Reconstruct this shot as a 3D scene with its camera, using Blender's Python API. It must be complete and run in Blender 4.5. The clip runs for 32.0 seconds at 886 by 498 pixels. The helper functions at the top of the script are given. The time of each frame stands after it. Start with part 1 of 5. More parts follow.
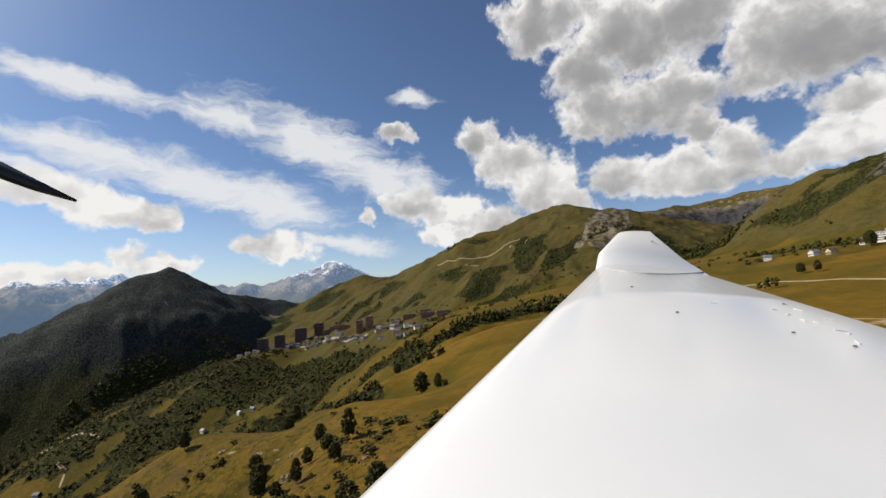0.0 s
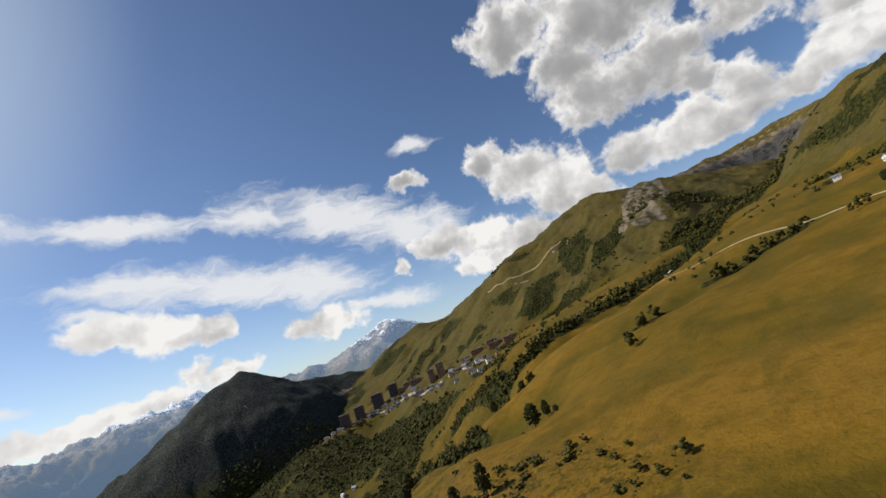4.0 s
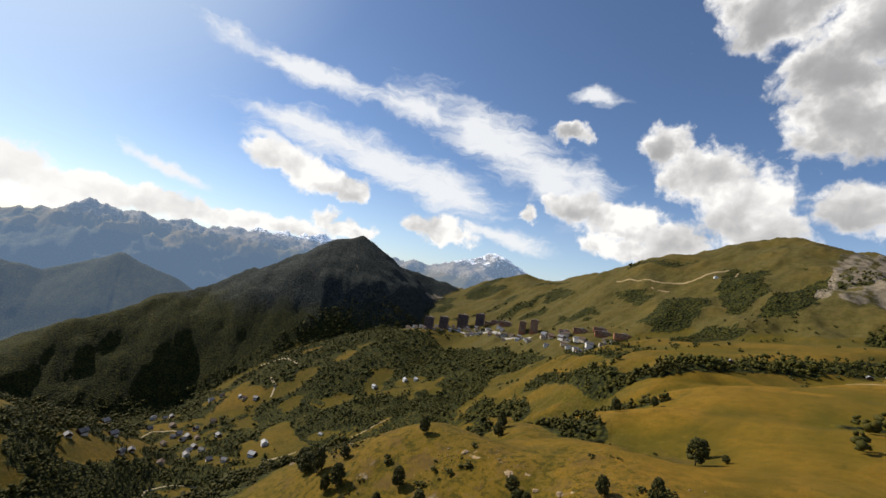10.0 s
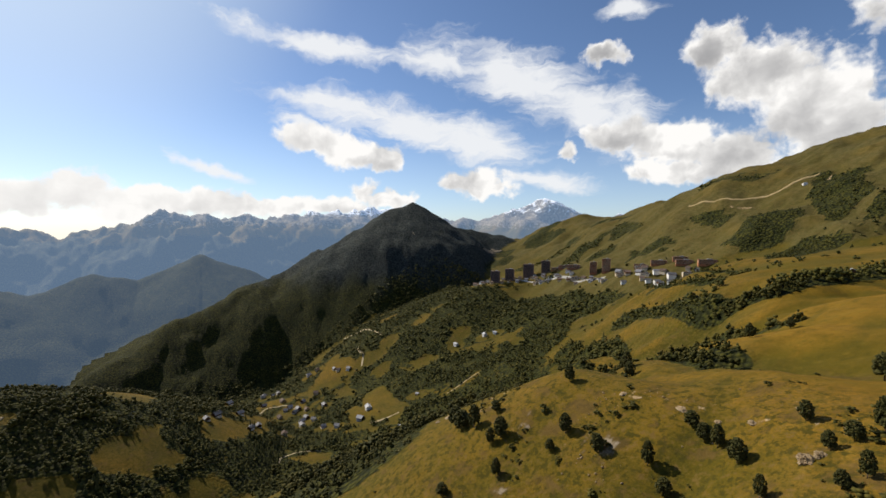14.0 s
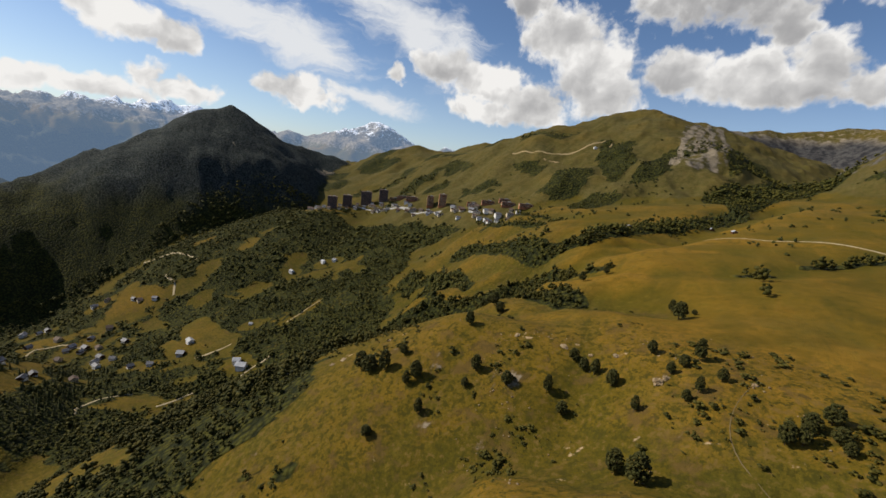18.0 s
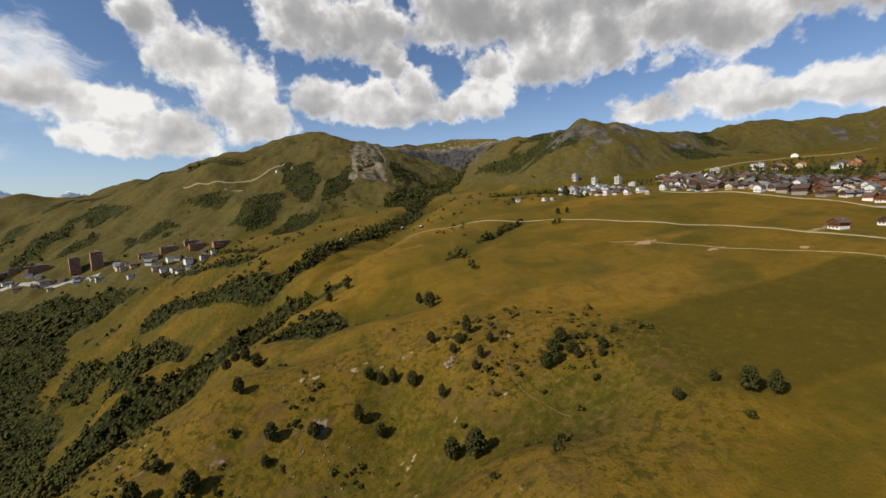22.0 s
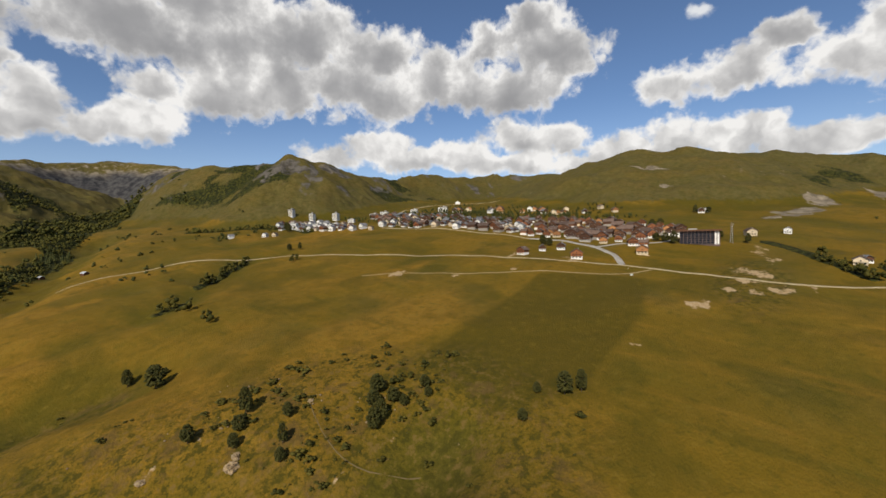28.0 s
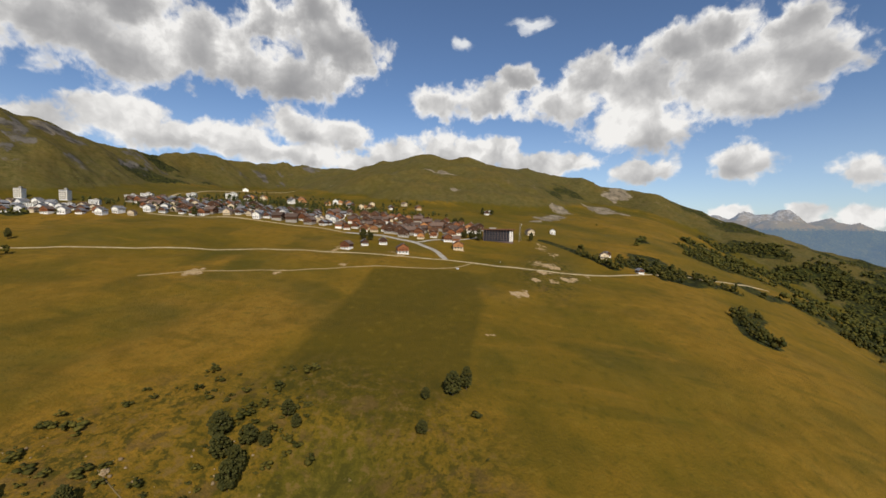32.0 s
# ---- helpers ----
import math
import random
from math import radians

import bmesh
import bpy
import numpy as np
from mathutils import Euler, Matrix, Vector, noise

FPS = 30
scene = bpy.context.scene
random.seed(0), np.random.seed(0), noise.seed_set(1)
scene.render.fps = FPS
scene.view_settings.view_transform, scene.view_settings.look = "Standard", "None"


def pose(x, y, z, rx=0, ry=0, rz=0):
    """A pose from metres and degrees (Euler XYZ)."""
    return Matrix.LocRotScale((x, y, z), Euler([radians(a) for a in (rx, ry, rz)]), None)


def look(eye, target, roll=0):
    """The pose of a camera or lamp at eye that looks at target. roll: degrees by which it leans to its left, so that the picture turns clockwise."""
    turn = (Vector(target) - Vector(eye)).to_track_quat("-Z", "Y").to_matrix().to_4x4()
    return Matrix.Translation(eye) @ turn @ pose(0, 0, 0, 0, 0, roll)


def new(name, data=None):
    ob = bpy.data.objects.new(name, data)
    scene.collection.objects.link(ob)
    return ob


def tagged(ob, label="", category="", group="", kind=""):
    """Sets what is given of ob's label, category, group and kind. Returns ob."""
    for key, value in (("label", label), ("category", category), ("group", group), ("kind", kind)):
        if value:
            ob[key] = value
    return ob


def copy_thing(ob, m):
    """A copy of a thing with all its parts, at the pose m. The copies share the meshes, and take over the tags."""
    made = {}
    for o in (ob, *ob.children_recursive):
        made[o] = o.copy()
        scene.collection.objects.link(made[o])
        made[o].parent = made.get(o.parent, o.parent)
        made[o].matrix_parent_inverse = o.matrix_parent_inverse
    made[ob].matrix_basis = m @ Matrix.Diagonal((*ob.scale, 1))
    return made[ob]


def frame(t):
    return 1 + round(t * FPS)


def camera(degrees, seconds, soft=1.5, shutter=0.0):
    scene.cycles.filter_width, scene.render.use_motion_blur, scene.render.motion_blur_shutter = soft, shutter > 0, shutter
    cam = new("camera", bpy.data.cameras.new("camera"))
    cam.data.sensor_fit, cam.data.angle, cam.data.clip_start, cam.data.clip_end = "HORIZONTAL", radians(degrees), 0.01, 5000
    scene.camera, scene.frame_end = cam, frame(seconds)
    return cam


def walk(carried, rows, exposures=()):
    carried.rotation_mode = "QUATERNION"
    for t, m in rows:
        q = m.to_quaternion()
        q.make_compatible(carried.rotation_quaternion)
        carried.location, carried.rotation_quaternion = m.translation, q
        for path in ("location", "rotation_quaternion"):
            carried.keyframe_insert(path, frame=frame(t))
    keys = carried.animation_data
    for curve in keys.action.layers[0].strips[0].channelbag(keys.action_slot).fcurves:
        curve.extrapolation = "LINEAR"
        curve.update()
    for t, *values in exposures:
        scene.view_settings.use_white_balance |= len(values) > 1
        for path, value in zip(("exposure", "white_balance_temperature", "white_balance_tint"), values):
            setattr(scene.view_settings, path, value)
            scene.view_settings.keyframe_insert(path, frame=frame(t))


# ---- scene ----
from mathutils.bvhtree import BVHTree

FOV = 94.48
cam = camera(FOV, 32.0, soft=1.6)
# seconds, place in metres, turn in degrees
PATH = [
    (0.0, 98.0, 66.2, -7.3, 95.71, 2.46, 30.64),
    (0.5, 98.0, 66.2, -7.3, 94.23, 0.92, 26.73),
    (1.0, 98.0, 66.2, -7.3, 97.45, -1.31, 31.89),
    (1.5, 98.0, 66.2, -7.3, 99.33, 1.96, 28.51),
    (2.0, 98.0, 66.2, -7.3, 96.85, 3.68, 28.44),
    (2.5, 98.0, 66.2, -7.3, 97.75, 4.47, 32.05),
    (4.5, 75.0, 59.3, -1.1, 103.46, 21.78, 40.20),
    (5.0, 71.0, 57.8, -0.2, 107.01, 19.10, 42.85),
    (5.5, 66.8, 56.2, 0.7, 103.78, 19.86, 41.19),
    (6.0, 62.5, 54.4, 1.5, 106.33, 16.41, 40.85),
    (6.5, 58.0, 52.4, 2.3, 108.98, 12.31, 41.82),
    (7.0, 53.3, 50.3, 3.0, 103.61, -0.24, 40.91),
    (7.5, 48.4, 47.9, 3.5, 98.57, -1.42, 41.50),
    (8.0, 43.3, 45.3, 4.0, 95.03, -2.94, 44.07),
    (8.5, 38.0, 42.4, 4.3, 94.27, -6.73, 47.42),
    (9.0, 32.4, 39.3, 4.5, 94.77, -8.64, 49.60),
    (9.5, 27.1, 36.0, 4.2, 94.20, -9.29, 50.50),
    (10.0, 22.4, 32.3, 3.4, 93.99, -9.38, 51.07),
    (10.5, 18.4, 28.1, 2.4, 94.24, -9.72, 53.39),
    (11.0, 14.7, 23.5, 1.3, 92.66, -9.70, 57.43),
    (11.5, 11.2, 18.4, 0.4, 92.36, -8.04, 60.53),
    (12.0, 7.7, 12.8, -0.1, 89.42, -3.74, 61.15),
    (12.5, 4.0, 6.6, -0.3, 86.32, -0.73, 59.44),
    (13.0, 0.0, 0.0, 0.0, 86.49, 0.18, 59.09),
    (13.5, -4.2, -7.0, 0.6, 87.02, 0.57, 58.62),
    (15.5, -27.7, -43.6, 9.0, 87.57, -5.73, 52.06),
    (16.0, -34.6, -50.5, 11.7, 86.23, -4.91, 50.44),
    (16.5, -41.8, -56.9, 14.5, 80.83, -1.83, 46.92),
    (17.0, -49.1, -62.6, 17.3, 79.14, 1.46, 43.75),
    (17.5, -56.6, -67.5, 19.8, 79.51, -1.54, 39.25),
    (18.0, -64.1, -71.6, 21.9, 78.14, -7.23, 33.32),
    (18.5, -71.4, -74.7, 23.4, 78.96, -10.13, 26.30),
    (19.0, -78.4, -76.9, 24.1, 80.87, -7.11, 18.56),
    (19.5, -84.8, -78.3, 24.1, 81.33, -0.96, 12.66),
    (20.0, -90.8, -78.8, 23.7, 81.66, -0.51, 9.25),
    (20.5, -96.5, -78.2, 23.1, 82.40, 0.66, 4.79),
    (21.0, -101.9, -76.6, 22.6, 83.07, 2.39, -0.10),
    (21.5, -106.9, -74.1, 22.1, 83.52, 3.95, -4.77),
    (22.0, -111.7, -70.7, 21.8, 83.31, 1.71, -9.41),
    (22.5, -116.3, -66.6, 21.4, 82.97, -0.88, -14.68),
    (23.0, -120.5, -61.9, 20.9, 82.50, -1.72, -19.57),
    (23.5, -124.6, -56.8, 20.4, 82.73, -3.97, -24.44),
    (24.0, -128.2, -51.3, 19.7, 83.70, -3.07, -28.49),
    (24.5, -131.4, -45.5, 19.1, 84.69, -0.49, -32.23),
    (25.0, -134.2, -39.5, 18.6, 85.67, 0.79, -35.31),
    (25.5, -136.7, -33.1, 18.4, 86.68, -0.22, -38.30),
    (26.0, -138.8, -26.4, 18.5, 86.64, -1.51, -41.47),
    (26.5, -140.9, -19.6, 18.5, 87.29, -0.68, -44.81),
    (28.5, -147.6, 8.5, 15.3, 86.98, 1.49, -52.24),
    (29.0, -147.9, 16.0, 14.5, 85.65, 0.85, -54.31),
    (29.5, -147.9, 23.8, 13.7, 83.10, 0.44, -58.82),
    (30.0, -147.4, 31.5, 13.0, 81.18, 0.93, -64.05),
    (30.5, -146.3, 39.0, 12.6, 81.44, -0.04, -68.51),
    (31.0, -144.6, 46.3, 12.6, 84.83, 0.15, -72.15),
    (31.5, -142.4, 53.6, 12.7, 87.04, 0.25, -76.53),
    (32.0, -140.1, 60.9, 12.9, 86.77, -0.63, -80.58),
]
walk(cam, [(t, pose(x, y, z, rx, ry, rz)) for t, x, y, z, rx, ry, rz in PATH], exposures=[(0.0, 0.0, 6500, 10), (3.0, 0.0, 6500, 10), (6.0, 0.15, 6500, 10), (9.0, 0.2, 6500, 10), (13.0, 0.2, 6500, 10), (17.0, 0.0, 6500, 10), (32.0, 0.0, 6500, 10)])

# ---- daylight ----
SUN_AZ, SUN_EL = -112.0, 38.0
sun = new("sun", bpy.data.lights.new("sun", "SUN"))
sun.data.energy, sun.data.angle, sun.data.color = 4.6, radians(0.5), (1.0, 0.90, 0.74)
sun.matrix_world = look((0, 0, 800), (-math.sin(radians(SUN_AZ)) * 100, -math.cos(radians(SUN_AZ)) * 100, 800 - 100 * math.tan(radians(SUN_EL))))

# clouds: bearing and height of the middle in degrees, half width, half height, tilt
CIRRUS = [(-74, 22.9, 12.0, 1.3, -4), (-58, 22.0, 6.0, 2.0, -10), (-47, 19.4, 12.6, 3.4, -20), (-38, 15.6, 5.6, 3.0, -28), (-72, 16.3, 9.0, 1.3, -6), (-62, 14.2, 15.0, 2.7, -10), (-52, 11.8, 7.2, 2.6, -15), (-76, 13.6, 4.6, 0.9, -8), (-44, 6.9, 7.6, 1.1, -8),
          (-87, 7.3, 4.2, 0.8, -19), (-34, 13.6, 4.1, 4.1, -31), (-109, 6.4, 3.8, 0.5, -14), (-33, 25.7, 3.7, 0.6, -2), (-34, 26.0, 2.8, 1.0, -2), (92, 25.3, 2.4, 0.8, -1), (83, 23.1, 1.5, 0.8, 0)]
CUMULUS_WEST = [(-113, 2.2, 4.0, 1.8, 0), (-107.4, 1.8, 3.0, 1.8, 0), (-103, 2.9, 3.2, 1.7, 0), (-99.2, 3.4, 2.4, 2.4, 0), (-95.4, 2.7, 3.4, 1.8, 0), (-91.8, 3.4, 4.0, 1.6, 0), (-87.5, 3.3, 3.2, 1.6, 0), (-83, 3.0, 3.4, 1.3, 0),
                (-78, 3.0, 5.0, 1.1, 0), (-72.6, 3.3, 4.6, 1.2, 0), (-68.1, 5.4, 2.0, 1.6, 0), (-64.9, 4.4, 3.6, 1.2, 0), (-74.4, 11.7, 4.6, 1.8, 0), (-69.4, 10.1, 5.2, 1.7, 0), (-65.2, 9.2, 2.2, 1.3, 0),
                (-53.2, 6.9, 4.2, 1.6, 0), (-51.0, 5.6, 3.4, 1.3, 0), (-40.8, 10.3, 1.2, 1.1, 0), (-36.6, 21.6, 2.6, 1.1, 0)]
CUMULUS_NORTH = [(-25.0, 20.6, 3.0, 2.1, 0), (-20.2, 17.0, 4.6, 3.1, 0), (-16.0, 13.6, 4.8, 3.7, 0), (-13.8, 10.8, 4.0, 2.6, 0), (-34.2, 12.0, 3.8, 1.8, 0), (-28.6, 11.0, 4.8, 2.5, 0), (-23.0, 8.6, 5.6, 2.6, 0), (-27.6, 7.4, 5.4, 1.5, 0),
                 (-14.9, 33.6, 6.0, 4.0, 0), (-9.5, 27.0, 4.6, 4.0, 0), (-4.0, 30.0, 8.0, 5.0, 0), (-7.6, 21.6, 5.4, 3.6, 0), (4.6, 30.0, 7.0, 4.4, 0), (0.0, 21.5, 6.0, 3.6, 0), (3.0, 17.9, 2.2, 1.9, 0), (12.0, 25.0, 6.0, 4.4, 0), (14.0, 22.6, 9.0, 3.2, 0), (22.0, 27.0, 8.0, 4.5, 0), (33.0, 24.5, 8.0, 3.8, 0),
                 (-6.4, 13.6, 3.6, 2.3, 0), (-1.4, 12.6, 4.0, 2.0, 0), (1.6, 13.9, 2.6, 2.7, 0), (6.4, 14.4, 2.6, 2.9, 0), (3.2, 12.0, 5.2, 1.7, 0), (10.8, 12.4, 4.8, 1.9, 0), (15.8, 13.4, 3.2, 2.6, 0), (16.6, 16.8, 3.0, 1.9, 0)]
CUMULUS_EAST = [(23.4, 17.0, 5.6, 3.4, 0), (24.6, 22.0, 7.0, 3.6, 0), (42.0, 22.6, 6.5, 3.2, 0), (30.6, 18.6, 6.6, 3.4, 0), (38.6, 18.9, 5.6, 3.0, 0), (43.0, 17.8, 7.0, 2.9, 0), (50.0, 20.2, 6.0, 3.4, 0), (58.4, 24.0, 4.8, 2.2, 0), (60.2, 18.4, 8.0, 2.9, 0), (66.6, 21.8, 5.6, 3.4, 0),
                (64.0, 26.0, 4.0, 2.2, 0), (36.2, 10.2, 4.4, 1.5, 0), (42.6, 11.4, 4.4, 2.1, 0), (46.4, 9.6, 6.0, 1.4, 0), (52.6, 10.2, 6.0, 1.8, 0), (62.6, 12.0, 5.4, 2.4, 0), (67.9, 11.6, 2.8, 1.7, 0), (60.0, 9.2, 7.0, 1.5, 0)]
CUMULUS_SOUTH = [(74.8, 9.6, 4.6, 2.1, 0), (70.0, 8.4, 5.6, 1.2, 0), (80.8, 10.2, 4.2, 2.3, 0), (87.0, 9.8, 4.0, 2.1, 0), (91.6, 8.4, 4.6, 1.5, 0), (97.0, 8.4, 4.6, 1.3, 0), (79.8, 16.4, 3.8, 2.0, 0), (86.4, 16.8, 5.0, 2.2, 0), (90.6, 19.0, 2.8, 1.7, 0),
                 (96.4, 15.8, 5.2, 2.4, 0), (100.8, 18.8, 3.8, 2.5, 0), (105.4, 17.0, 5.6, 3.5, 0), (109.6, 20.7, 3.3, 2.4, 0), (114.0, 21.2, 3.2, 2.4, 0), (114.4, 17.0, 5.6, 3.3, 0), (120.4, 20.0, 3.3, 2.4, 0), (121.8, 17.0, 3.8, 2.8, 0), (117.4, 14.6, 4.8, 2.4, 0),
                 (106.0, 12.4, 6.2, 2.8, 0), (116.2, 7.6, 3.2, 1.9, 0), (126.1, 5.8, 2.4, 1.6, 0), (106.4, 7.0, 3.7, 1.4, 0), (115.9, 2.0, 2.0, 0.8, 0), (122.2, 1.4, 1.6, 1.0, 0), (126.4, 1.2, 2.2, 1.1, 0)]

world = bpy.data.worlds.new("sky")
scene.world = world
world.use_nodes = True
wt = world.node_tree


def wnode(kind, **inputs):
    n = wt.nodes.new(kind)
    for key, value in inputs.items():
        n.inputs[int(key[1:])].default_value = value
    return n


def wmath(op, a, b=None, c=None, clamp=False):
    n = wt.nodes.new("ShaderNodeMath")
    n.operation, n.use_clamp = op, clamp
    for i, v in enumerate((a, b, c)):
        if v is not None:
            if isinstance(v, (int, float)):
                n.inputs[i].default_value = v
            else:
                wt.links.new(v, n.inputs[i])
    return n.outputs[0]


def wvec(op, a, b=None):
    n = wt.nodes.new("ShaderNodeVectorMath")
    n.operation = op
    for i, v in enumerate((a, b)):
        if v is not None:
            if isinstance(v, tuple):
                n.inputs[i].default_value = v
            else:
                wt.links.new(v, n.inputs[i])
    return n.outputs["Value"] if op == "LENGTH" else n.outputs[0]


def wnoise(vec, scale, detail, rough, warp=0.0):
    n = wt.nodes.new("ShaderNodeTexNoise")
    n.inputs["Scale"].default_value, n.inputs["Detail"].default_value = scale, detail
    n.inputs["Roughness"].default_value, n.inputs["Distortion"].default_value = rough, warp
    wt.links.new(vec, n.inputs["Vector"])
    return n.outputs[0], n.outputs[1]


def ramp(v, a, b):
    n = wt.nodes.new("ShaderNodeMapRange")
    n.interpolation_type = "SMOOTHSTEP"
    n.inputs[1].default_value, n.inputs[2].default_value = a, b
    wt.links.new(v, n.inputs[0])
    return n.outputs[0]


def wmix(f, a, b):
    n = wt.nodes.new("ShaderNodeMix")
    n.data_type = "RGBA"
    for i, v in ((0, f), (6, a), (7, b)):
        if isinstance(v, (tuple, float)):
            n.inputs[i].default_value = v
        else:
            wt.links.new(v, n.inputs[i])
    return n.outputs[2]


sky = wt.nodes.new("ShaderNodeTexSky")
sky.sky_type, sky.sun_disc = "NISHITA", False
sky.sun_elevation, sky.sun_rotation = radians(SUN_EL), radians(SUN_AZ)
sky.altitude, sky.air_density, sky.dust_density, sky.ozone_density = 1800, 1.0, 1.6, 2.2
way = wt.nodes.new("ShaderNodeTexCoord").outputs["Generated"]
sep = wt.nodes.new("ShaderNodeSeparateXYZ")
wt.links.new(way, sep.inputs[0])
bearing = wmath("ARCTAN2", sep.outputs[0], sep.outputs[1])
lift = wmath("ARCSINE", sep.outputs[2])
flat = wt.nodes.new("ShaderNodeCombineXYZ")
wt.links.new(bearing, flat.inputs[0])
wt.links.new(lift, flat.inputs[1])
_, swirl = wnoise(flat.outputs[0], 16, 3, 0.6)
bent = wvec("ADD", flat.outputs[0], wvec("MULTIPLY", wvec("SUBTRACT", swirl, (0.5, 0.5, 0.5)), (0.07, 0.05, 0)))


def bank(blobs, coords, tops=False):
    """How deep inside the nearest of the blobs a direction lies (1 in the middle, 0 at the rim), and how high up in its blobs (-1 to 1)."""
    near, weight, height = None, None, None
    for i, (az, el, rx, ry, tilt) in enumerate(blobs):
        if i % 6 == 0 and i:  # one after another, so that few values are held at once
            coords = wvec("ADD", coords, wvec("MULTIPLY", near, (1e-7, 0, 0)))
        m = wt.nodes.new("ShaderNodeMapping")
        m.vector_type = "TEXTURE"
        m.inputs[1].default_value = (radians(az), radians(el), 0)
        m.inputs[2].default_value = (0, 0, radians(tilt))
        m.inputs[3].default_value = (radians(rx) * 1.12, radians(ry) * 1.12, 1)
        wt.links.new(coords, m.inputs[0])
        d = wvec("LENGTH", m.outputs[0])
        near = d if near is None else wmath("SMOOTH_MIN", near, d, 0.35)
        if tops:
            up = wt.nodes.new("ShaderNodeSeparateXYZ")
            wt.links.new(m.outputs[0], up.inputs[0])
            w = wmath("SUBTRACT", 1.3, d, clamp=True)
            w = wmath("MULTIPLY", w, w)
            weight = w if weight is None else wmath("ADD", weight, w)
            height = wmath("MULTIPLY", w, up.outputs[1]) if height is None else wmath("MULTIPLY_ADD", w, up.outputs[1], height)
    depth = wmath("SUBTRACT", 1.0, near)
    return (depth, wmath("DIVIDE", height, wmath("ADD", weight, 0.02))) if tops else depth


def wcells(vec, scale, detail):
    """Round billows: the distance to the nearest of many cell middles, smoothed, at several sizes."""
    n = wt.nodes.new("ShaderNodeTexVoronoi")
    n.voronoi_dimensions, n.feature, n.normalize = "2D", "SMOOTH_F1", True
    for key, value in (("Scale", scale), ("Detail", detail), ("Roughness", 0.55), ("Lacunarity", 2.1), ("Smoothness", 0.35)):
        n.inputs[key].default_value = value
    wt.links.new(vec, n.inputs["Vector"])
    return n.outputs["Distance"]


# how near a direction is to the sun
dot = wt.nodes.new("ShaderNodeVectorMath")
dot.operation = "DOT_PRODUCT"
wt.links.new(way, dot.inputs[0])
dot.inputs[1].default_value = (math.sin(radians(SUN_AZ)) * math.cos(radians(SUN_EL)), math.cos(radians(SUN_AZ)) * math.cos(radians(SUN_EL)), math.sin(radians(SUN_EL)))
puffs, tops = bank(CUMULUS_WEST + CUMULUS_NORTH + CUMULUS_EAST + CUMULUS_SOUTH, bent, True)
billow, _ = wnoise(flat.outputs[0], 15, 8, 0.60, 0.1)
round_, round_sun = wcells(bent, 21, 3), wcells(wvec("ADD", bent, (-0.010, 0.013, 0)), 21, 3)
soft, _ = wnoise(flat.outputs[0], 7, 3, 0.5, 0.1)
soft_sun, _ = wnoise(wvec("ADD", flat.outputs[0], (-0.030, 0.035, 0)), 7, 3, 0.5, 0.1)
body = wmath("ADD", puffs, wmath("ADD", wmath("MULTIPLY", wmath("SUBTRACT", billow, 0.5), 1.3), wmath("MULTIPLY", wmath("SUBTRACT", 0.34, round_), 0.9)))
cover = ramp(body, -0.10, 0.34)
relief = wmath("ADD", wmath("MULTIPLY", wmath("SUBTRACT", round_sun, round_), 0.8), wmath("MULTIPLY", wmath("SUBTRACT", soft, soft_sun), 2.2))
level = wmath("ADD", tops, wmath("MULTIPLY", wmath("SUBTRACT", soft, 0.5), 1.2))
under = wmath("MULTIPLY", wmath("MULTIPLY", ramp(level, 0.30, -0.95), ramp(body, -0.05, 0.55)), wmath("MULTIPLY_ADD", ramp(lift, 0.04, 0.24), 0.75, 0.30))
below = wmath("MULTIPLY", wmath("MULTIPLY", ramp(lift, 0.16, 0.42), ramp(body, 0.08, 0.95)), 0.95)
gloom = wmath("MAXIMUM", wmath("SUBTRACT", wmath("ADD", wmath("MULTIPLY_ADD", under, 0.85, below), wmath("MULTIPLY", ramp(body, 0.15, 1.1), 0.18)), relief), 0.0)
gloom = wmath("MULTIPLY", gloom, wmath("MULTIPLY_ADD", ramp(dot.outputs["Value"], 0.55, 0.88), -0.80, 1.0))  # thin rims towards the sun shine through
shade = wmath("SUBTRACT", 1.0, wmath("EXPONENT", wmath("MULTIPLY", gloom, -1.5)))
white = wmix(shade, (8.9, 8.75, 8.5, 1), (2.7, 2.7, 2.8, 1))
streak = wvec("MULTIPLY", bent, (1.0, 3.5, 1.0))
wisp, _ = wnoise(streak, 9, 8, 0.62, 0.6)
veil = bank(CIRRUS, bent)
thin = wmath("MULTIPLY", ramp(wmath("ADD", veil, wmath("MULTIPLY", wmath("SUBTRACT", wisp, 0.5), 1.7)), -0.20, 0.75), 0.92)
low_haze = wmath("MULTIPLY", ramp(lift, 0.30, -0.02), 0.26)
deep = wmix(1.0, sky.outputs[0], (0.90, 0.97, 1.05, 1))
deep.node.blend_type = "MULTIPLY"
hazed = wmix(low_haze, deep, (6.8, 7.6, 8.6, 1))
# the sky pales towards the sun
hazed = wmix(wmath("MULTIPLY", ramp(dot.outputs["Value"], 0.80, 1.0), 0.60), hazed, (6.0, 7.2, 8.2, 1))
whole = wmix(cover, wmix(thin, hazed, (8.0, 8.1, 8.2, 1)), white)
back = wt.nodes["Background"]
wt.links.new(whole, back.inputs["Color"])
back.inputs["Strength"].default_value = 0.10
world.cycles.sampling_method = "MANUAL"
world.cycles.sample_map_resolution = 512


